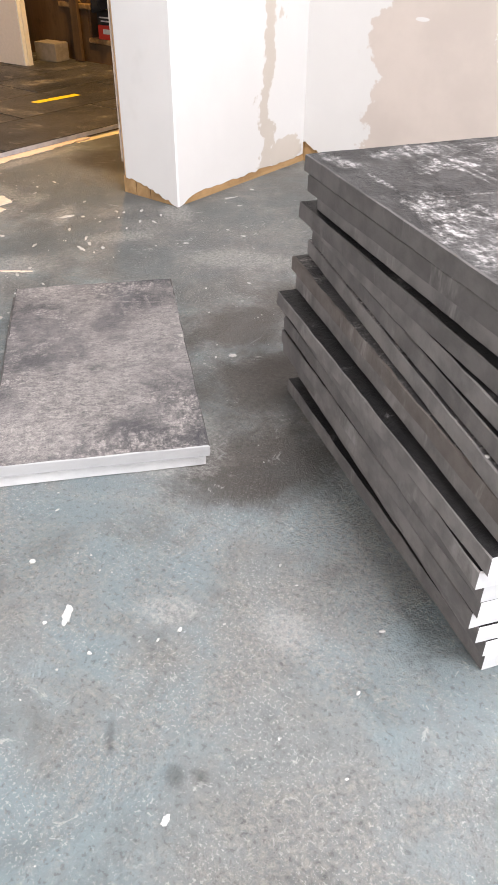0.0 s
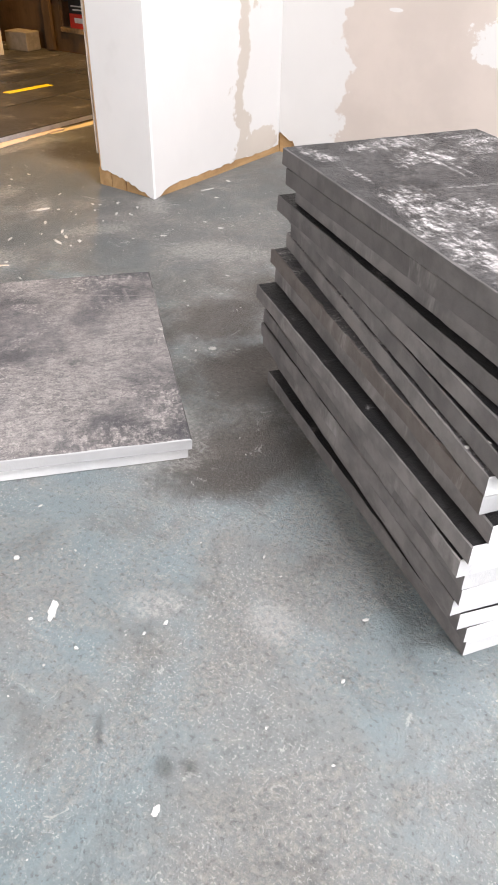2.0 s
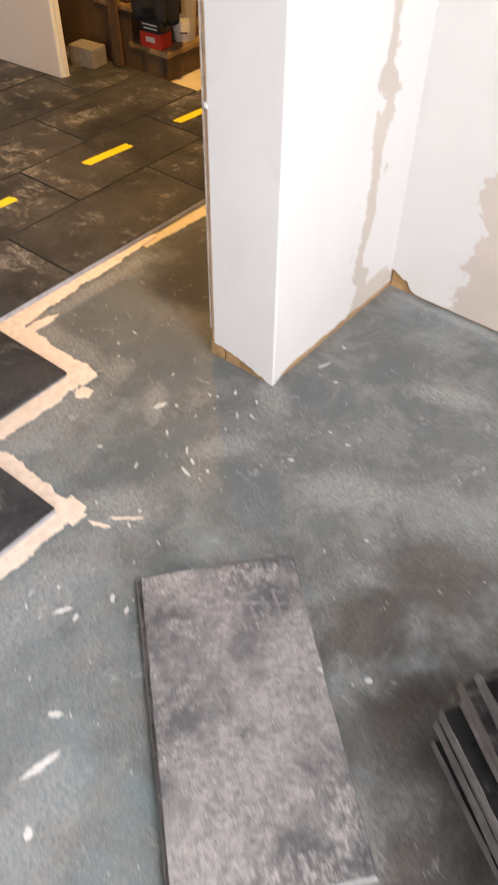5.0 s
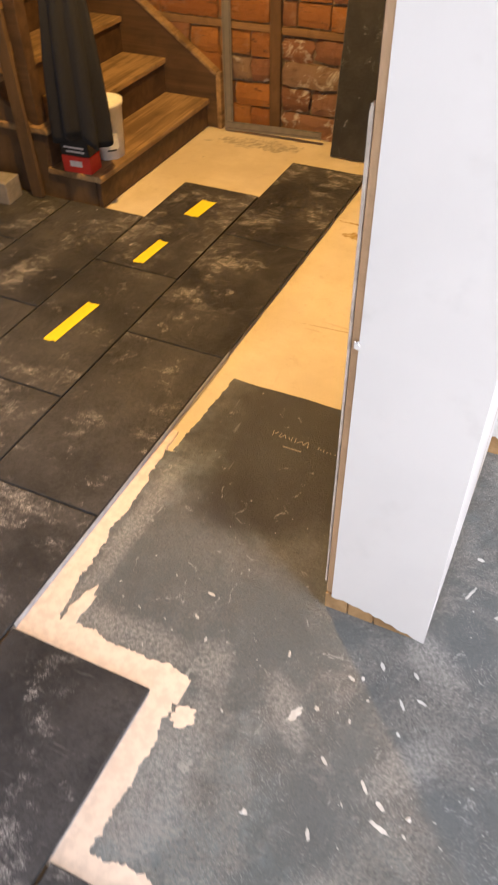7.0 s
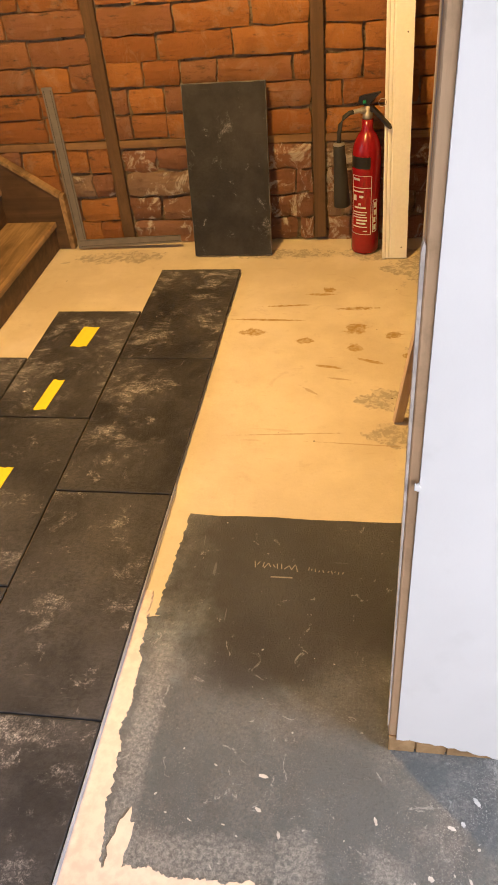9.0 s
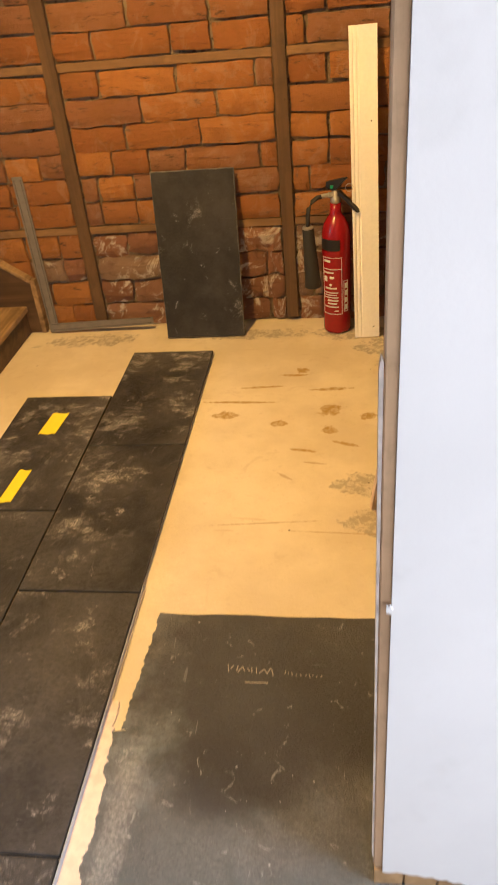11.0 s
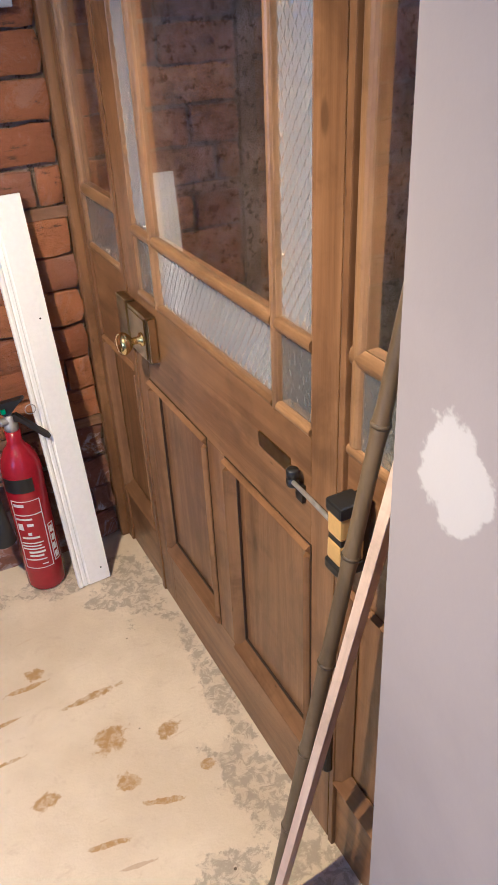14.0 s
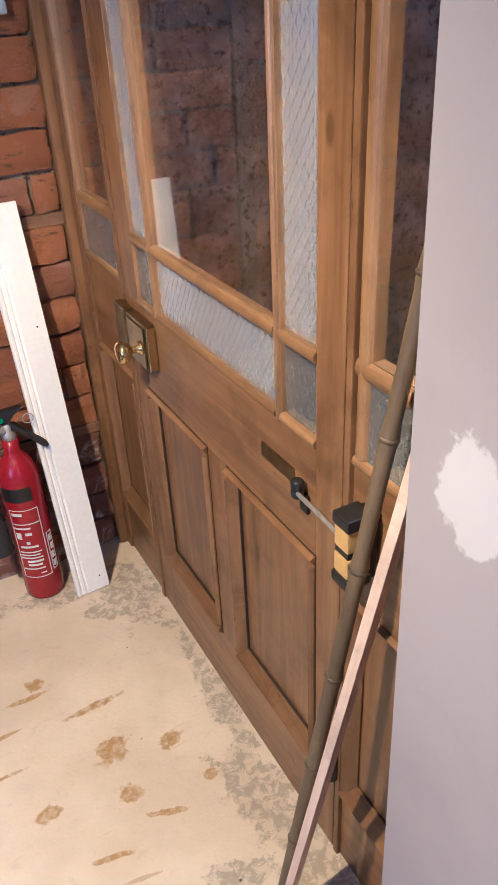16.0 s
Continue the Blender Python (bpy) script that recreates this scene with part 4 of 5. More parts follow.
side_screen("side_light", 2.268, 2.62, "narrow pine side light with clear glass over a sunk panel", -0.004, 0.024, 0.040, 0.008)
side_screen("side_light", 0.940, 1.274, "pine side light with clear glass beside the stub wall", -0.002, 0.030, 0.016, 0.030)
head = thing("trim", "plain pine rail above the glazed door", "door frame", kind="structure")
part("rail", boxes((-0.001, 0.06, 1.276, 2.266, 2.085, 2.5), bevel=0.002), "pine_rail", head)
structure("wall_above_door", boxes((-0.01, 0.10, 0.905, 2.643, 2.502, T)), "outer", "plain wall above the door", "wall")
jamb = thing("trim", "dark pine jamb post against the brick wall", "door frame", kind="structure")
part("post", boxes((-0.030, 0.06, 2.621, 2.655, 0, 2.5), bevel=0.004), "pine", jamb)

# spring door closer
closer = thing("door_closer", "black and yellow spring door closer on the frame post", "door closer")
part("barrel", boxes((-0.060, -0.0135, 1.176, 1.214, 0.992, 1.034), bevel=0.005), "gold_print", closer, "yellow metal barrel")
part("barrel", boxes((-0.060, -0.0135, 1.176, 1.214, 0.940, 0.980), bevel=0.005), "gold_print", closer, "yellow metal barrel")
part("back_plate", boxes((-0.0128, -0.0005, 1.180, 1.212, 0.922, 1.052), bevel=0.001), "iron", closer, "dark iron back plate")
part("cap", boxes((-0.063, -0.013, 1.173, 1.217, 1.0345, 1.057), bevel=0.005), "black", closer, "black plastic cap")
part("cap", boxes((-0.063, -0.013, 1.173, 1.217, 0.918, 0.9395), bevel=0.005), "black", closer, "black plastic cap")
part("collar", boxes((-0.058, -0.0145, 1.178, 1.212, 0.9805, 0.9915)), "black", closer)
part("arm", tube([(-0.036, 1.212, 0.984), (-0.032, 1.30, 0.984), (-0.024, 1.378, 0.975)], 0.0045, 10), "steel", closer, "steel arm")
part("roller", lathe([(0.010, -0.018), (0.012, -0.015), (0.012, -0.002), (0.008, 0.0), (0.012, 0.002), (0.012, 0.015), (0.010, 0.018)], 20, None, Matrix.Translation((-0.020, 1.386, 0.980))), "black", closer, smooth=True)
part("plate", boxes((-0.009, -0.001, 1.372, 1.396, 0.925, 0.962), bevel=0.001), "iron", closer)

# ---- leaning sticks by the stub wall ----
cane = thing("bamboo_cane", "long dry bamboo cane leaning by the door frame", "cane")
a, b = Vector((-0.205, 1.194, 0.006)), Vector((-0.0015, 1.105, 1.50))
pts, rad = [], []
for k in range(61):
    t = k / 60
    pts.append(a.lerp(b, t))
    rad.append(0.0145 - 0.003 * t + (0.0022 if k % 9 == 4 else 0))
part("stem", tube(pts, rad, 14), "cane", cane, smooth=True)
along = (b - a).normalized() * 0.004
for k in range(4, 61, 9):
    part("node", tube([pts[k] - along, pts[k], pts[k] + along], [rad[k] - 0.0004, rad[k] + 0.0012, rad[k] - 0.0004], 14), "cane_node", cane, "darker swollen cane joint", smooth=True)
lath = thing("timber_lath", "pale planed timber lath leaning beside the cane", "timber")
part("strip", boxes((-0.008, 0.008, -0.017, 0.017, 0, 1.42), bevel=0.0015), "raw", lath)
lath.matrix_basis = Matrix.Translation((-0.207, 1.183, 0.002)) @ Vector((0.140, -0.142, 1.2)).to_track_quat("Z", "Y").to_matrix().to_4x4() @ Matrix.Rotation(radians(70), 4, "Z")

# ---- white moulded board ----
trim = thing("moulded_board", "white primed moulded board leaning on the brick wall", "board")
a, b = Vector((-0.200, 2.424, 0.002)), Vector((-0.220, 2.600, 1.27))
up = (b - a).normalized()
right = Vector((0.110, 0.006, 0)).normalized()
right = (right - up * right.dot(up)).normalized()
back = up.cross(right)
m = Matrix.Identity(4)
for r in range(3):
    m[r][0], m[r][1], m[r][2], m[r][3] = right[r], back[r], up[r], a[r]
sect = [(-0.056, 0.0), (-0.056, 0.019), (0.056, 0.019), (0.056, 0.0), (-0.018, 0.0), (-0.021, 0.004), (-0.025, 0.004), (-0.028, 0.0015), (-0.036, 0.0015), (-0.040, 0.005), (-0.044, 0.001), (-0.050, -0.001)]
part("board", prism(sect, (b - a).length), "white_board", trim, m=m)
for z in (0.05, 0.93):
    part("nail_hole", lathe([(0.003, 0), (0.003, 0.0006)], 10, None, Matrix.Translation((0.03, -0.0002, z)) @ Matrix.Rotation(radians(90), 4, "X")), "dark_hole", trim, m=m)

# ---- fire extinguisher ----
ext = thing("fire_extinguisher", "red carbon dioxide fire extinguisher with black horn", "extinguisher", pose(-0.338, 2.535, 0, 0, 0, 0))
part("cylinder", lathe([(0.056, 0), (0.063, 0.004), (0.065, 0.015), (0.065, 0.455), (0.062, 0.485), (0.053, 0.512), (0.039, 0.538), (0.028, 0.551), (0.024, 0.565), (0.024, 0.60)], 48), "red", ext, smooth=True)


def wrap(z0, z1, a0, a1, r, bm=None):
    bm = bm or bmesh.new()
    n = max(2, int(abs(a1 - a0) / 6))
    rows = []
    for k in range(n + 1):
        a = radians(a0 + (a1 - a0) * k / n)
        rows.append([bm.verts.new((rr * math.cos(a), rr * math.sin(a), z)) for rr, z in ((r, z0), (r + 0.0012, z0), (r + 0.0012, z1), (r, z1))])
    for p, q in zip(rows, rows[1:]):
        for j in range(4):
            bm.faces.new((p[j], p[(j + 1) % 4], q[(j + 1) % 4], q[j]))
    bm.faces.new(rows[0][::-1])
    bm.faces.new(rows[-1])
    bmesh.ops.recalc_face_normals(bm, faces=bm.faces)
    return bm


part("label_band", wrap(0.405, 0.455, -165, -75, 0.0652), "black", ext, "black band")
bm = bmesh.new()
for z0, z1, a0, a1 in ((0.372, 0.374, -150, -70), (0.10, 0.102, -150, -70), (0.10, 0.374, -152, -150), (0.10, 0.374, -70, -68), (0.352, 0.362, -145, -115), (0.318, 0.321, -150, -70), (0.300, 0.306, -148, -100), (0.225, 0.232, -140, -90), (0.205, 0.209, -146, -84), (0.193, 0.197, -146, -90), (0.181, 0.185, -146, -84), (0.165, 0.172, -130, -84), (0.150, 0.157, -130, -90), (0.135, 0.139, -146, -84), (0.115, 0.119, -100, -84), (0.26, 0.285, -145, -130), (0.24, 0.25, -120, -110), (0.275, 0.285, -118, -100)):
    wrap(z0, z1, a0, a1, 0.0653, bm)
part("print", bm, "print_white", ext, "white printed text bars")
bm = bmesh.new()
for z0, z1, a0, a1 in ((0.11, 0.112, -60, -42), (0.26, 0.262, -60, -42), (0.11, 0.262, -61, -59), (0.11, 0.262, -43, -41), (0.12, 0.145, -56, -46), (0.155, 0.18, -57, -47), (0.19, 0.215, -55, -46), (0.225, 0.25, -56, -46)):
    wrap(z0, z1, a0, a1, 0.0653, bm)
part("print", bm, "print_white", ext)
part("valve", lathe([(0.019, 0.60), (0.022, 0.604), (0.022, 0.622), (0.016, 0.628), (0.016, 0.650), (0.010, 0.655)], 20), "steel", ext, "nickel valve body", smooth=True)
part("outlet", tube([(0.0, 0, 0.634), (-0.030, -0.008, 0.637), (-0.032, -0.0085, 0.637), (-0.062, -0.014, 0.634)], (0.013, 0.013, 0.010, 0.010), 12), "steel", ext, "nickel hose outlet")
side = Matrix.Rotation(radians(-28), 4, "Z") @ Matrix.Rotation(radians(90), 4, "X")
part("lever", prism([(-0.035, 0.018), (-0.030, 0.040), (0.0, 0.048), (0.058, 0.064), (0.062, 0.058), (0.040, 0.038), (0.020, 0.012), (0.0, 0.004)], 0.024, Matrix.Translation((0.0, 0.012, 0.650)) @ side), "black", ext, "black squeeze lever")
part("handle", prism([(-0.01, 0.0), (0.020, 0.008), (0.105, -0.062), (0.112, -0.078), (0.098, -0.074), (0.030, -0.018), (0.0, -0.014)], 0.018, Matrix.Translation((0.006, 0.009, 0.648)) @ side), "iron", ext, "dark steel carrying handle")
part("safety_pin", tube([(0.060 + 0.016 * math.cos(k * 0.5236), -0.045, 0.676 + 0.016 * math.sin(k * 0.5236)) for k in range(13)], 0.0016, 8), "steel", ext, "thin wire pin ring")
part("seal", boxes((-0.022, -0.008, -0.022, -0.010, 0.668, 0.680), bevel=0.002), "green_plastic", ext, "green plastic seal")
hose = [(-0.060, -0.014, 0.634), (-0.078, -0.02, 0.632), (-0.100, -0.028, 0.618), (-0.116, -0.036, 0.590), (-0.121, -0.040, 0.556), (-0.122, -0.042, 0.512)]
part("hose", tube(hose, 0.0095, 12), "rubber", ext, "black rubber hose", smooth=True)
tilt = Matrix.Translation((-0.122, -0.042, 0.505)) @ Matrix.Rotation(radians(-3), 4, "Y")
part("ferrule", lathe([(0.022, 0.0), (0.025, 0.002), (0.025, 0.008), (0.018, 0.012)], 24, None, tilt), "steel", ext, "pale metal ferrule")
part("horn", lathe([(0.0235, -0.0005), (0.025, -0.006), (0.027, -0.05), (0.034, -0.20), (0.038, -0.268), (0.034, -0.272)], 28, None, tilt), "rubber", ext, "black discharge horn", smooth=True)

# ---- steel square ----
square = thing("steel_square", "perforated grey steel square standing against the brick wall", "square")
sm = Matrix.Translation((-1.795, 2.575, 0.004)) @ Matrix.Rotation(radians(-3.5), 4, "X") @ Matrix.Rotation(radians(90), 4, "X") @ Matrix.Rotation(radians(1.6), 4, "Z")
part("blade", prism([(0, 0), (0.545, 0.012), (0.545, 0.050), (0.050, 0.047), (0.050, 0.765), (0.0, 0.765)], 0.003, sm), "zinc", square)
bm = bmesh.new()
for k in range(64):
    for u in (0.009, 0.041):
        box(bm, u - 0.0018, u + 0.0018, 0.055 + k * 0.011 - 0.003, 0.055 + k * 0.011 + 0.003, 0.003, 0.0035)
for k in range(46):
    for v in (0.012, 0.041):
        box(bm, 0.02 + k * 0.0113 - 0.003, 0.02 + k * 0.0113 + 0.003, v + 0.00022 * k - 0.0018, v + 0.00022 * k * (1 if v < 0.02 else 0.3) + 0.0018, 0.003, 0.0035)
bmesh.ops.transform(bm, matrix=sm, verts=bm.verts)
tagged(part("hole", bm, "dark_hole", square), kind="stuff")

# ---- stairs ----
stairs = thing("staircase", "worn timber stairs rising beside the brick wall", "stairs")
RISE, RUN = 0.172, 0.245
for k in range(9):
    x1 = -1.905 - RUN * k
    z = 0.147 + RISE * k
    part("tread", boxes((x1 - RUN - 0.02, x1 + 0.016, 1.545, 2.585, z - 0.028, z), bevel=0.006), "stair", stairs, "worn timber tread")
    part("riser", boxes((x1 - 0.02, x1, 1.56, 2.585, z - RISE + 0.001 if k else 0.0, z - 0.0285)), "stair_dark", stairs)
sl = RISE / RUN
x, z = -1.845, 0.27
pts = [(x, 0.0), (x, z), (-4.1, z + sl * (x + 4.1)), (-4.1, z + sl * (x + 4.1) - 0.42), (x - 0.16, 0.0)]
up = Matrix(((1, 0, 0, 0), (0, 0, 1, 2.588), (0, 1, 0, 0), (0, 0, 0, 1)))
part("wall_string", prism(pts, 0.03, up), "stair_dark", stairs, "dark timber wall string")
pts = [(x + 0.004, z), (x + 0.004, z + 0.018), (-4.1, z + 0.022 + sl * (x + 4.1)), (-4.1, z + 0.0005 + sl * (x + 4.1)), (x - 0.002, z + 0.0005)]
part("string_cap", prism(pts, 0.044, Matrix(((1, 0, 0, 0), (0, 0, 1, 2.576), (0, 1, 0, 0), (0, 0, 0, 1)))), "stair", stairs, "lighter rounded capping")
part("string_end", boxes((x + 0.001, x + 0.026, 2.582, 2.620, 0, z + 0.012), bevel=0.002), "stair", stairs)
pts = [(-1.93, 0.0), (-1.93, 0.116), (-2.17, 0.116), (-2.17, 0.28), (-4.1, 0.28 + sl * 1.93), (-4.1, 0.0)]
part("side_panel", prism(pts, 0.02, Matrix(((1, 0, 0, 0), (0, 0, 1, 1.556), (0, 1, 0, 0), (0, 0, 0, 1)))), "osb", stairs, "stained board closing the side")

# things on and by the stairs
tub = thing("plastic_bucket", "white plastic bucket standing on the lowest stair", "bucket", Matrix.Translation((-1.985, 1.775, 0.147)))
part("pail", lathe([(0.064, 0.0), (0.068, 0.003), (0.080, 0.225), (0.086, 0.228), (0.086, 0.245), (0.079, 0.245), (0.066, 0.012), (0.0005, 0.012)], 32), "bucket", tub, smooth=True)
part("print", wrap(0.05, 0.12, -120, -20, 0.0765), "splat", tub)
part("print_mark", wrap(0.045, 0.052, -60, -30, 0.0785), "black", tub)
pack = thing("product_box", "black box with a red foot and yellow print", "box", pose(-2.012, 1.595, 0.147, 0, 0, 4))
part("carton", boxes((-0.07, 0.07, -0.045, 0.045, 0.075, 0.30), bevel=0.006), "black", pack)
part("red_foot", boxes((-0.0705, 0.0705, -0.0455, 0.0455, 0.0, 0.0745), bevel=0.004), "print_red", pack)
part("print", boxes((-0.045, 0.015, -0.0475, -0.0458, 0.155, 0.185)), "print_yellow", pack)
part("print", boxes((-0.05, 0.05, -0.0475, -0.0458, 0.110, 0.117), (-0.04, 0.05, -0.0475, -0.0458, 0.092, 0.099)), "print_white", pack)
part("print", boxes((-0.03, 0.03, -0.0475, -0.0458, 0.03, 0.055)), "print_white", pack)


def draped_coat():
    bm = bmesh.new()
    seg, rows = 64, 26
    grid = []
    for j in range(rows):
        v = j / (rows - 1)
        z = 1.04 - 0.73 * v
        w = 0.06 + 0.085 * v ** 0.7 - 0.02 * v ** 4
        ring = []
        for k in range(seg):
            a = 2 * math.pi * k / seg
            fold = 1 + (0.10 + 0.18 * v) * math.sin(7 * a + 1.5 * v) + 0.06 * math.sin(13 * a + 4 * v)
            ring.append(bm.verts.new((w * 0.95 * fold * math.cos(a), w * 0.55 * fold * math.sin(a), z + 0.03 * v * math.sin(3 * a))))
        grid.append(ring)
    for p, q in zip(grid, grid[1:]):
        for k in range(seg):
            bm.faces.new((p[k], p[(k + 1) % seg], q[(k + 1) % seg], q[k]))
    bm.faces.new(grid[0])
    bm.faces.new(grid[-1][::-1])
    bmesh.ops.recalc_face_normals(bm, faces=bm.faces)
    return bm


newel = thing("newel_post", "dark timber newel post with a short rail", "post", Matrix.Translation((-2.22, 1.60, 0.319)))
part("post", boxes((-0.03, 0.03, -0.03, 0.03, 0, 0.78), bevel=0.004), "stair_dark", newel)
part("rail", boxes((0.031, 0.30, -0.045, -0.015, 0.66, 0.70), bevel=0.004), "stair_dark", newel)
coat = thing("hanging_coat", "black cloth coat hanging over the stair rail", "coat", Matrix.Translation((-1.945, 1.555, 0.005)))
part("cloth", draped_coat(), "cloth", coat, smooth=True)
blk = thing("concrete_block", "pale rough concrete block on the tiled floor", "block", pose(-2.37, 1.42, 0.022, 0, 0, 6))
part("block", boxes((-0.085, 0.085, -0.055, 0.055, 0.0, 0.10), bevel=0.006), "block", blk)
plank = thing("scrap_plank", "dark scrap plank leaning under the stairs", "plank")
part("plank", boxes((-0.03, 0.03, -0.01, 0.01, 0, 0.75), bevel=0.002), "osb", plank)
plank.matrix_basis = pose(-2.215, 1.50, 0.024, -3.0, -4, 0)

# white door slab standing on edge
slab_door = thing("loose_door", "cream flush door standing upright, not hung", "door", pose(-2.338, 1.185, 0.022, 0, 0, 4))
part("leaf", boxes((-0.76, 0.0, 0.0, 0.036, 0.0, 1.98), bevel=0.002), "board", slab_door)
part("lipping", boxes((0.001, 0.010, 0.0, 0.036, 0.0, 1.98), bevel=0.001), "white_board", slab_door, "white edge lipping")
part("edge_strip", boxes((0.012, 0.020, 0.02, 0.05, 0.0, 1.98), bevel=0.001), "white_board", slab_door)

# switch box on the brick wall
sw = thing("switch_box", "grey metal switch box on the brick wall", "switch", Matrix.Translation((-0.14, 2.617, 1.765)))
part("case", boxes((-0.05, 0.05, -0.012, 0.022, -0.055, 0.055), bevel=0.006), "metal_box", sw)
part("rocker", boxes((-0.018, 0.018, -0.018, -0.0125, -0.03, 0.03), bevel=0.002), "white_board", sw)

# ---- floor marks ----
marks = thing("floor_marks", "splashes, scuffs and stains on the floor", "stains", kind="structure")
rng = random.Random(21)
rows = (("splat", 1.053, -1.351, 0.010, 0.022, 40), ("splat", 0.325, -0.068, 0.010, 0.008, 10), ("splat", 0.762, -0.641, 0.011, 0.010, 0), ("splat", 0.030, -0.44, 0.006, 0.035, 75),
        ("splat", 0.02, -0.40, 0.006, 0.02, 60), ("splat", -0.17, -0.26, 0.009, 0.007, 20), ("splat", 0.07, 0.18, 0.006, 0.03, -20), ("splat", 0.07, 0.293, 0.012, 0.008, 0), ("splat", 0.145, 0.136, 0.010, 0.007, 30),
        ("splat", 0.233, -0.218, 0.012, 0.008, 50), ("splat", -0.10, -0.15, 0.007, 0.007, 0), ("splat", -0.223, -0.523, 0.009, 0.008, 0), ("splat", -0.209, -0.292, 0.014, 0.030, -30), ("splat", 0.10, -0.95, 0.03, 0.012, 60),
        ("splat", 0.34, -1.22, 0.06, 0.014, 75), ("splat", 0.28, -1.13, 0.025, 0.01, 30), ("splat", 0.42, -1.32, 0.012, 0.02, 30), ("splat", 1.36, -1.472, 0.006, 0.009, 0), ("splat", 0.55, -0.32, 0.007, 0.006, 0), ("splat", 0.03, -0.62, 0.009, 0.007, 0))
for k, (mat, x, y, a, b, turn) in enumerate(rows):
    part("splash", prism(splash(x, y, a * 0.65, b * 0.70, turn, k, 0.36, 34), 0.0010), mat, marks)
rng = random.Random(63)
for cx, cy, rx, ry, count in ((0.10, -1.02, 0.22, 0.34, 46), (0.02, -0.22, 0.30, 0.28, 26), (-0.62, -0.20, 0.16, 0.22, 12), (0.35, -1.45, 0.25, 0.12, 8)):
    for k in range(count):
        x, y, a = cx + rng.gauss(0, 0.55) * rx, cy + rng.gauss(0, 0.55) * ry, min(0.007, 0.003 * 2.1 ** rng.gauss(0, 0.8))
        if x < -0.05 and y < -0.68 or x < -0.42 and y < -0.30 or x < -0.80 or -0.27 < x < 0.01 and y > -0.02 or 0.15 < x < 1.0 and -1.27 < y < -0.5 and abs(0.65 * (x - 0.6) + 0.76 * (y + 0.87)) < 0.21:
            continue
        part("splash", prism(splash(x, y, a * rng.uniform(0.5, 0.9), a * rng.uniform(0.9, 2.2), rng.uniform(20, 80), 900 + k, 0.34, 20), 0.0008 + 0.0001 * (k % 3)), "splat", marks)
rng = random.Random(8)
for k in range(24):
    x = -0.612 + 0.245 * k / 23 + rng.uniform(-0.003, 0.003)
    if 11 < k < 14:
        continue
    tall = rng.uniform(0.010, 0.024) if k < 12 else rng.uniform(0.005, 0.012)
    stroke = boxes((-0.0014, 0.0014, -tall / 2, tall / 2, 0.0, 0.0008))
    part("chalk_mark", stroke, "chalk", marks, m=pose(x, 0.517 - 0.02 * k / 23 + rng.uniform(-0.003, 0.003), 0.0001 * (k % 3 + 1), 0, 0, rng.uniform(-50, 35)))
part("chalk_mark", boxes((-0.565, -0.505, 0.470, 0.474, 0.0, 0.0008)), "chalk", marks)

crumbs = bmesh.new()
rng = random.Random(5)
zones_c = ((-0.75, -0.30, 0.45, 0.40, 46), (0.2, 0.0, 0.45, 0.35, 40), (0.0, -0.75, 0.35, 0.4, 40), (1.1, -1.2, 0.5, 0.45, 60), (0.5, 0.62, 0.55, 0.03, 40), (0.75, -0.6, 0.2, 0.4, 24), (-0.45, 0.2, 0.3, 0.3, 20))
for cx, cy, rx, ry, count in zones_c:
    for _ in range(count):
        x, y, r = cx + rng.gauss(0, 0.5) * rx, cy + rng.gauss(0, 0.5) * ry, 0.0011 * 2.2 ** rng.gauss(0, 0.8)
        if -0.26 < x < 0.01 and y > -0.004 or x > 0.0 and y > 0.66 or x < -0.82 and y > -0.40:
            continue
        made = bmesh.ops.create_icosphere(crumbs, subdivisions=1, radius=1)["verts"]
        for v in made:
            v.co *= rng.uniform(0.7, 1.3)
        bmesh.ops.scale(crumbs, vec=(r * rng.uniform(0.8, 2.2), r, r * 0.6), verts=made)
        bmesh.ops.transform(crumbs, matrix=pose(x, y, r * 0.4, 0, 0, rng.uniform(0, 180)), verts=made)
tagged(part("plaster_crumbs", crumbs, "splat"), "scattered white plaster crumbs on the painted floor", "debris", kind="stuff")

# ---- tile adhesive along the open edges of the tiling ----
glue = thing("tile_adhesive", "cream tile adhesive spread along the tile edges", "adhesive", kind="structure")


def ribbon(p, q, w0, w1, seed, depth=0.006):
    """A band from p to q with a ragged outer edge, to the right of the way from p to q."""
    rng = random.Random(seed)
    p, q = Vector(p), Vector(q)
    d = (q - p).normalized()
    side = Vector((d.y, -d.x))
    n = max(6, int((q - p).length / 0.005))
    out = [tuple(p.lerp(q, k / n) - side * 0.01) for k in range(n + 1)]
    walk_w = 0.0
    far = []
    for k in range(n + 1):
        walk_w = 0.86 * walk_w + rng.uniform(-0.0042, 0.0042)
        w = max(0.004, w0 + (w1 - w0) * k / n + walk_w + rng.uniform(-0.0025, 0.0025))
        far.append(tuple(p.lerp(q, k / n) + side * w + d * rng.uniform(-0.003, 0.003)))
    bm = prism(out + far[::-1], depth, Matrix.Translation((0, 0, -0.003)))
    return bm


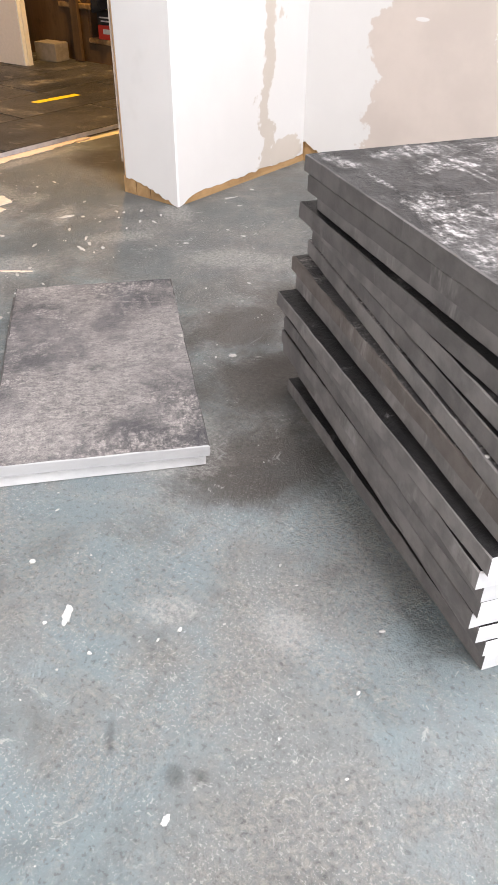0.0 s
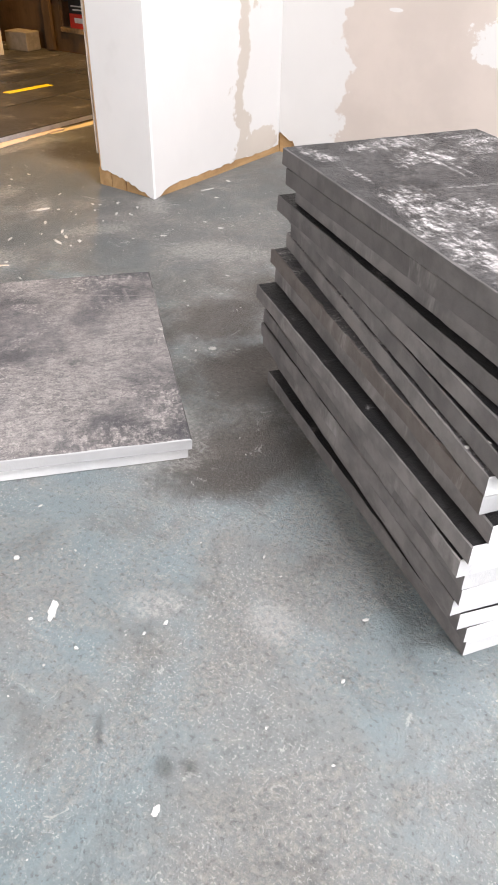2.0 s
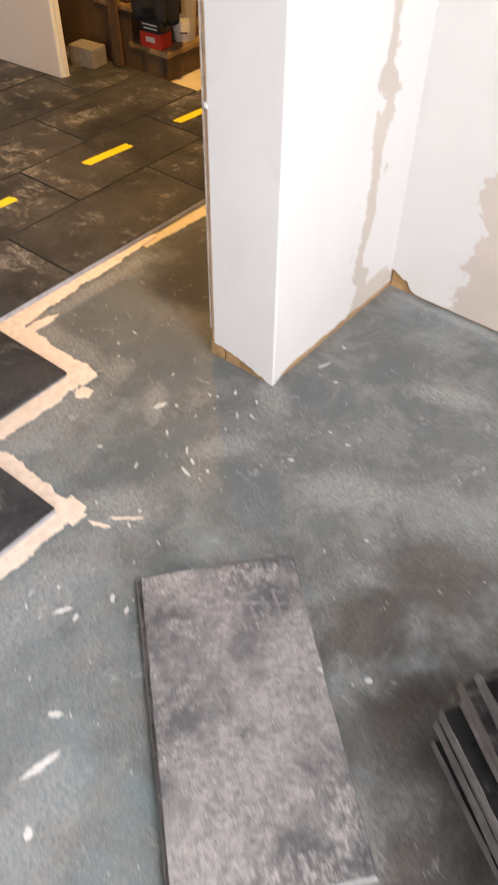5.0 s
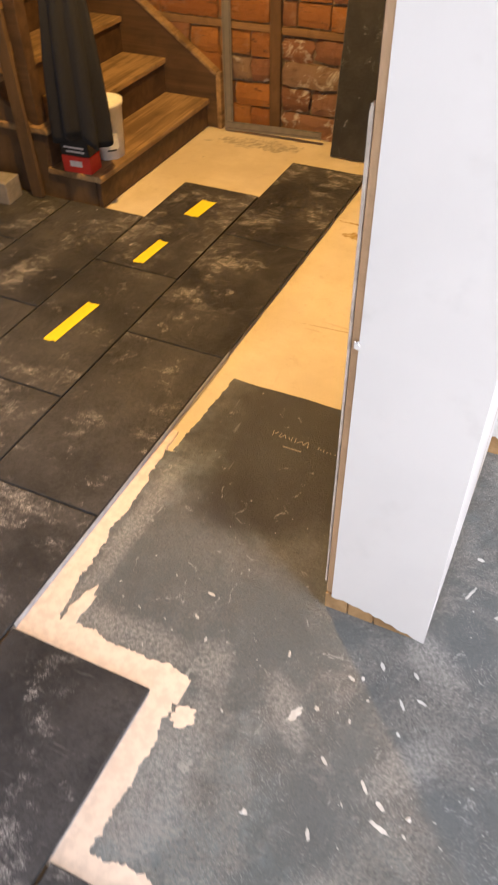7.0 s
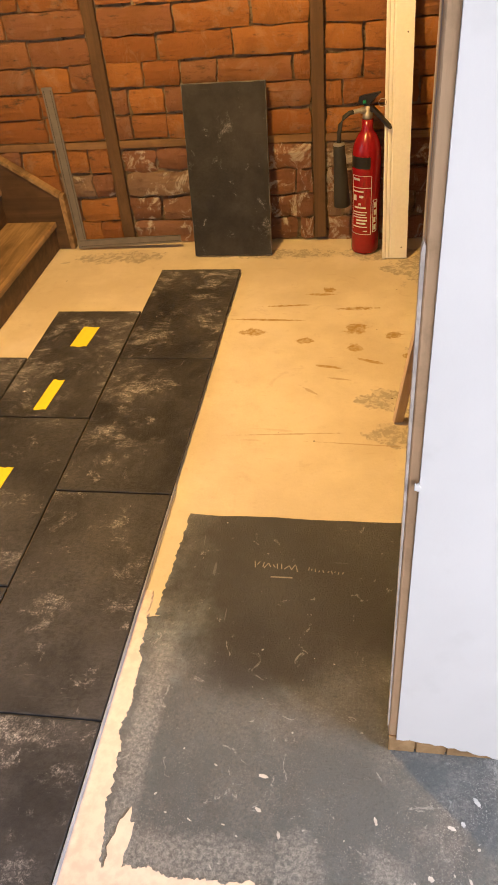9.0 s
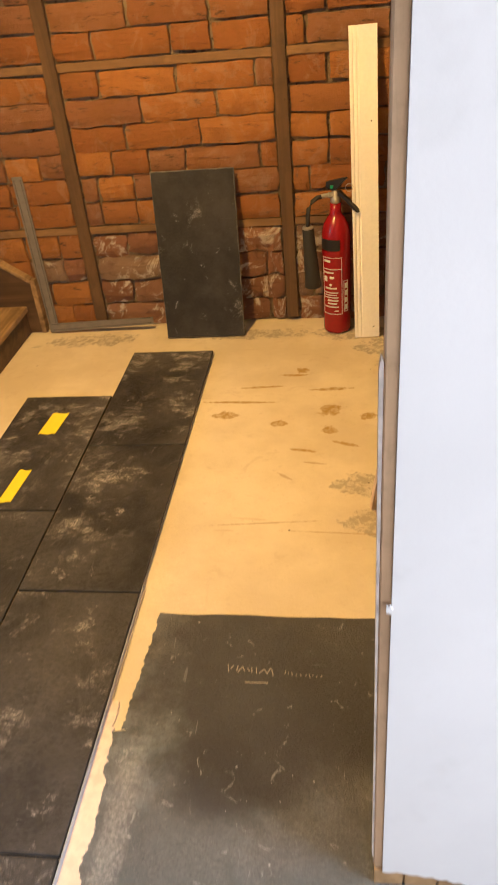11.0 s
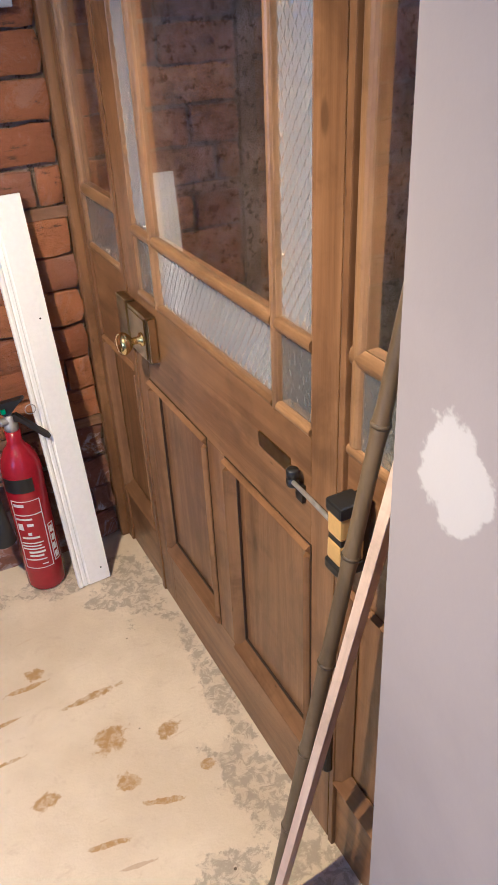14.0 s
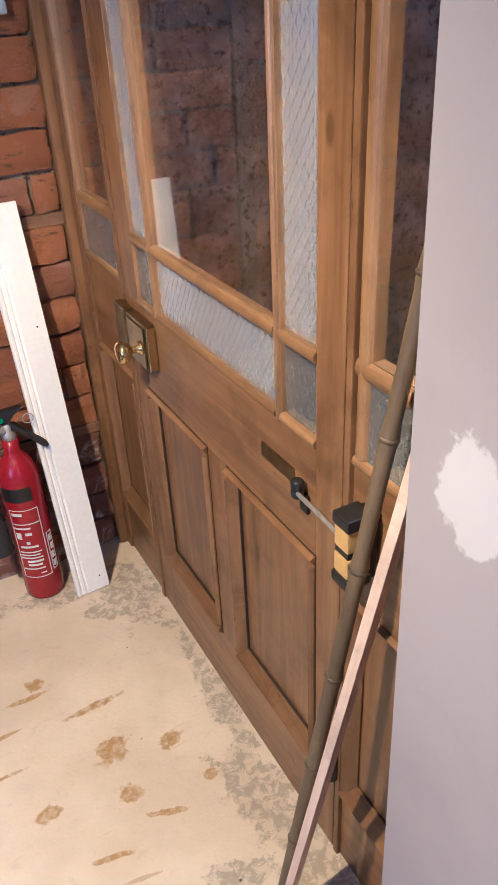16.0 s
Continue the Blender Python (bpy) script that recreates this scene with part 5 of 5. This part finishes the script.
part("band", ribbon((-0.907, -0.372), (-0.907, 0.40), 0.078, 0.020, 2, 0.0052), "adhesive", glue)
part("band", ribbon((-0.455, -0.372), (-0.93, -0.372), 0.060, 0.072, 4, 0.0059), "adhesive", glue)
part("band", ribbon((-0.526, -0.80), (-0.526, -0.31), 0.064, 0.064, 5, 0.0066), "adhesive", glue)
part("band", ribbon((-0.07, -0.757), (-0.53, -0.757), 0.036, 0.05, 6, 0.0073), "adhesive", glue)
part("band", ribbon((-0.138, -1.9), (-0.138, -0.70), 0.05, 0.052, 7, 0.0080), "adhesive", glue)
part("smear", prism(splash(-0.80, -0.27, 0.022, 0.07, -8, 5, 0.28, 40), 0.0025), "adhesive", glue)
part("smear", prism(splash(-0.43, -0.40, 0.030, 0.022, 30, 6, 0.28, 40), 0.002), "adhesive", glue)
part("smear", prism(splash(0.02, -0.66, 0.035, 0.005, 40, 7, 0.6), 0.002), "adhesive", glue)
part("smear", prism(splash(-0.02, -0.72, 0.025, 0.008, 20, 8, 0.6), 0.002), "adhesive", glue)

# ---- yellow tape on the tiles ----
TILE_TOP = 0.022
for k, (x0, x1, y0, y1, skew) in enumerate(((-1.522, -1.452, 1.612, 1.765, 0.012), (-1.522, -1.474, 1.183, 1.372, 0.012), (-1.536, -1.486, 0.606, 0.862, 0.016), (-1.55, -1.50, -0.04, 0.21, 0.014))):
    rng = random.Random(30 + k)
    out = [(x0, y0)] + [(x0 + (x1 - x0) * j / 5, y0 + rng.uniform(-0.006, 0.006)) for j in range(1, 5)] + [(x1, y0)]
    out += [(x1 + skew, y1)] + [(x1 + skew - (x1 - x0) * j / 5, y1 + rng.uniform(-0.006, 0.006)) for j in range(1, 5)] + [(x0 + skew, y1)]
    strip = tagged(part("tape_strip", prism(out, 0.0006, Matrix.Translation((0, 0, TILE_TOP + 0.0004))), "tape"), "short strip of bright yellow tape on slate tiles", "tape", "tape strips")


# ---- loose slate slabs ----
def slab_mesh(length, width, thick, seed, chips=0.002, groove=0.002):
    """A slab with slightly uneven edges: top 0, sides 1, chalky end 2."""
    rng = random.Random(seed)
    nl, nw = 24, 12
    ring = [(length * k / nl, 0.0) for k in range(nl)] + [(length, width * k / nw) for k in range(nw)] + [(length - length * k / nl, width) for k in range(nl)] + [(0.0, width - width * k / nw) for k in range(nw)]
    bm = bmesh.new()
    c = Vector((length / 2, width / 2))
    lev = []
    for z, inset in ((0.0, groove), (groove * 1.1, 0.0), (thick - groove * 0.8, 0.0), (thick, groove * 0.8)):
        row = []
        for x, y in ring:
            v = Vector((x, y))
            d = (c - v)
            d = Vector((math.copysign(1, d.x) if x in (0.0, length) else 0, math.copysign(1, d.y) if y in (0.0, width) else 0))
            v = v + d * (inset + rng.uniform(0, chips) * (2.0 if z in (0.0, thick) else 1.0))
            row.append(bm.verts.new((v.x, v.y, z)))
        lev.append(row)
    n = len(ring)
    for a, b in zip(lev, lev[1:]):
        for k in range(n):
            f = bm.faces.new((a[k], a[(k + 1) % n], b[(k + 1) % n], b[k]))
            f.material_index = 2 if nl <= k < nl + nw else 1
    bm.faces.new(lev[-1]).material_index = 0
    bm.faces.new(lev[0][::-1]).material_index = 1
    return bm


SLAB_L, SLAB_W = 0.722, 0.362
# where the near corner of each slab lies, its turn, top and side
STACK = ((1.543, -1.075, -33.1, "slab_dark", "slab_edge"), (1.540, -1.078, -35.2, "slab_dark", "slab_edge"), (1.530, -1.090, -35.6, "slab_dark", "slab_edge"),
         (1.520, -1.099, -35.0, "slab_dark", "slab_edge"), (1.528, -1.104, -34.3, "slab_dark", "slab_edge"), (1.527, -1.106, -34.8, "slab_dark", "slab_edge"),
         (1.521, -1.119, -36.2, "slab_dark", "slab_edge"), (1.531, -1.121, -34.1, "slab_dark", "slab_edge"), (1.543, -1.107, -35.4, "slab_dark", "slab_edge"),
         (1.523, -1.101, -35.7, "slab_rub", "slab_rough"), (1.524, -1.103, -38.0, "slab_rub", "slab_edge"), (1.545, -1.112, -37.6, "slab_dark", "slab_edge"),
         (1.560, -1.115, -36.4, "slab_dark", "slab_edge"), (1.579, -1.110, -33.0, "slab_dark", "slab_edge"), (1.630, -1.124, -32.5, "slab_dark", "slab_edge"),
         (1.620, -1.128, -32.0, "slab_dark", "slab_edge"), (1.610, -1.125, -32.0, "slab_top", "slab_edge"))
THICK = 0.0288
for k, (x, y, turn, top, side) in enumerate(STACK):
    label = "dark slate slab with chalky white end in a stack"
    if k == len(STACK) - 1:
        label = "topmost slate slab of the stack, smeared with white dust"
    elif side == "slab_rough":
        label = "slate slab with a rough brownish edge in a stack"
    tagged(part("slate_slab", slab_mesh(SLAB_L, SLAB_W, THICK - 0.0012, 200 + k, 0.0026 if side == "slab_rough" else 0.0012, 0.0016), (top, side, "slab_end"), m=pose(x - SLAB_L * math.cos(radians(turn)), y - SLAB_L * math.sin(radians(turn)), k * THICK + 0.0005, 0, 0, turn)), label, "slab", "stacked slate slabs")
for k, (x, y, z, turn) in enumerate(((0.190, -0.792, 0.0005, -40.5), (0.202, -0.786, 0.0246, -41.0))):
    tagged(part("slate_slab", slab_mesh(0.716, 0.375, 0.0232, 300 + k, 0.0014, 0.0016), ("slab_warm", "slab_edge", "slab_end"), m=pose(x, y, z, 0, 0, turn)), "dusty slate slab lying in a pair on the floor", "slab", "floor slate slabs")
lean = tagged(part("slate_slab", slab_mesh(0.768, 0.380, 0.018, 320), ("slab_lean", "slab_edge", "slab_edge")), "dark slate slab leaning against the brick wall", "slab")
low, high = Vector((-1.162, 2.470, 0.001)), Vector((-1.160, 2.594, 0.762))
u = (low - high).normalized()
v = Vector((0.384, 0.004, 0)).normalized()
v = (v - u * u.dot(v)).normalized()
w = u.cross(v)
m = Matrix.Identity(4)
for r in range(3):
    m[r][0], m[r][1], m[r][2], m[r][3] = u[r], v[r], w[r], high[r] - 0.018 * w[r]
lean.matrix_basis = m

# ---- laid floor tiles, each a piece ----
tiled = thing("floor_tiled", "dark slate floor tiles laid in staggered rows", "tiled floor", kind="structure")
part("bedding", prism([(-4.15, -2.9), (-0.15, -2.9), (-0.15, -0.772), (-0.535, -0.772), (-0.535, -0.39), (-0.917, -0.39), (-0.917, 2.285), (-1.28, 2.285), (-1.28, 1.89), (-1.665, 1.89), (-1.665, 1.52), (-4.15, 1.52)], 0.016, Matrix.Translation((0, 0, -0.0035))), "mortar", tiled, "dark bedding between the tiles")
TL, TW, GAP = 0.767, 0.384, 0.005
TILES = {}


def tile_mesh(length):
    key = round(length, 3)
    if key not in TILES:
        made = part("floor_tile", slab_mesh(length - GAP, TW - GAP, 0.0135, 400 + len(TILES), 0.0012), ("tile", "tile_edge", "tile_edge"))
        TILES[key] = made.data
        bpy.data.objects.remove(made)
    return TILES[key]


def lay(x_left, y_low, length):
    ob = new("floor_tile", tile_mesh(length))
    rng = random.Random(int(1000 * (x_left + 50) + 7 * y_low * 1000))
    ob.matrix_basis = pose(x_left + TW - GAP / 2, y_low + GAP / 2, 0.0085 + rng.uniform(-0.0008, 0.0006), 0, 0, 90)
    ob.parent = tiled


part("sawn_edge", boxes((-0.9065, -0.9045, -0.372, 0.80, 0.004, 0.0205)), "sawn", tiled, "pale sawn tile edge")
part("sawn_edge", boxes((-0.5265, -0.5245, -0.752, -0.385, 0.004, 0.0205)), "sawn", tiled, "pale sawn tile edge")
part("sawn_edge", boxes((-0.1345, -0.1325, -2.2, -0.768, 0.004, 0.0205)), "sawn", tiled, "pale sawn tile edge")
COLS = ((-0.135 - TW, -0.761), (-0.525 - TW + 0.004, -0.378), (-0.907 - TW, 2.296), (-1.291 - TW, 1.904), (-1.675 - TW, 1.53), (-2.059 - TW, 1.136 + 0.394), (-2.443 - TW, 1.53), (-2.827 - TW, 1.53), (-3.211 - TW, 1.53), (-3.595 - TW, 1.53))
for k, (x, top) in enumerate(COLS):
    y = top
    if k in (5, 7, 9):
        lay(x, y - 0.394, 0.394)
        y -= 0.394
    while y > -2.2:
        lay(x, y - TL, TL)
        y -= TL


# ---- bricks, each a piece ----
def brick_mesh(length, height, seed, rough):
    rng = random.Random(seed)
    nl, nh = max(3, int(length / 0.05)), 3
    depth = 0.03
    bm = bmesh.new()
    off = Vector((rng.uniform(0, 50), rng.uniform(0, 50), rng.uniform(0, 50)))
    rows = []
    for j in range(nh + 1):
        row = []
        for i in range(nl + 1):
            x, z = length * (i / nl - 0.5), height * (j / nh - 0.5)
            edge = (i in (0, nl)) + (j in (0, nh))
            n = noise.noise(Vector((x * 9, z * 14, 0)) + off)
            y = -0.007 + rough * n * 0.012 + edge * (0.004 + 0.004 * rng.random() * (1 + rough))
            s = 1 - 0.02 * (edge == 2)
            x2 = x * s + (rng.uniform(-1, 1) * 0.004 * (1 + rough) if i in (0, nl) else 0)
            z2 = z * s + (rng.uniform(-1, 1) * 0.0035 * (1 + rough) if j in (0, nh) else 0)
            row.append(bm.verts.new((x2, y, z2)))
        rows.append(row)
    for a, b in zip(rows, rows[1:]):
        for i in range(nl):
            bm.faces.new((a[i], a[i + 1], b[i + 1], b[i]))
    rim = rows[0] + [r[-1] for r in rows[1:]] + rows[-1][-2::-1] + [r[0] for r in rows[-2:0:-1]]
    back = [bm.verts.new((v.co.x, depth, v.co.z)) for v in rim]
    for k in range(len(rim)):
        j = (k + 1) % len(rim)
        bm.faces.new((rim[k], back[k], back[j], rim[j]))
    bmesh.ops.recalc_face_normals(bm, faces=bm.faces)
    return bm


BRICKS = {}
for kind, (length, mats) in {"long": (0.325, "brick"), "short": (0.158, "brick"), "long_old": (0.325, "brick_old"), "short_old": (0.158, "brick_old")}.items():
    old = kind.endswith("old")
    for s in range(7):
        made = part("brick", brick_mesh(length, 0.100 if not old else 0.104, 700 + 31 * s + len(kind), 1.5 if old else 0.3), mats)
        BRICKS[kind, s] = made.data
        bpy.data.objects.remove(made)
rng = random.Random(77)
edges_x = [R["x0"]] + [v for x, w in sorted(BATTENS) for v in (x - w / 2 - 0.006, x + w / 2 + 0.006)] + [-0.034]
zones = [(0.0, 0.478, 4), (0.514, 1.178, 6), (1.214, 1.878, 6), (1.914, 2.6, 6)]
for z0, z1, count in zones:
    pitch = (z1 - z0) / count
    for c in range(count):
        z = z0 + pitch * (c + 0.5)
        for a, b in zip(edges_x[::2], edges_x[1::2]):
            x = a + rng.choice((0.0, 0.0, -0.17, -0.09))
            while x < b - 0.04:
                size = "long" if rng.random() < (0.74 if z0 > 0.1 else 0.45) else "short"
                full = 0.325 if size == "long" else 0.158
                lo, hi = max(x, a), min(x + full, b)
                x += full + rng.uniform(0.007, 0.015)
                if b - x < 0.05:
                    hi = b
                if hi - lo < 0.035:
                    continue
                old = z0 < 0.1 and rng.random() < (0.9 if -1.6 < lo < 0 else 0.45)
                use = "long" if hi - lo > 0.20 else "short"
                ob = new("brick", BRICKS[use + ("_old" if old else ""), rng.randrange(7)])
                ob.parent = brick_wall
                ob.location = ((lo + hi) / 2, WY + rng.uniform(-0.007, 0.006), z + rng.uniform(-0.005, 0.005))
                ob.rotation_euler = (rng.uniform(-0.02, 0.02), rng.uniform(-0.015, 0.015), rng.uniform(-0.015, 0.015))
                ob.scale = ((hi - lo) / (0.325 if use == "long" else 0.158), 1, (pitch - 0.009) / (0.104 if old else 0.100))
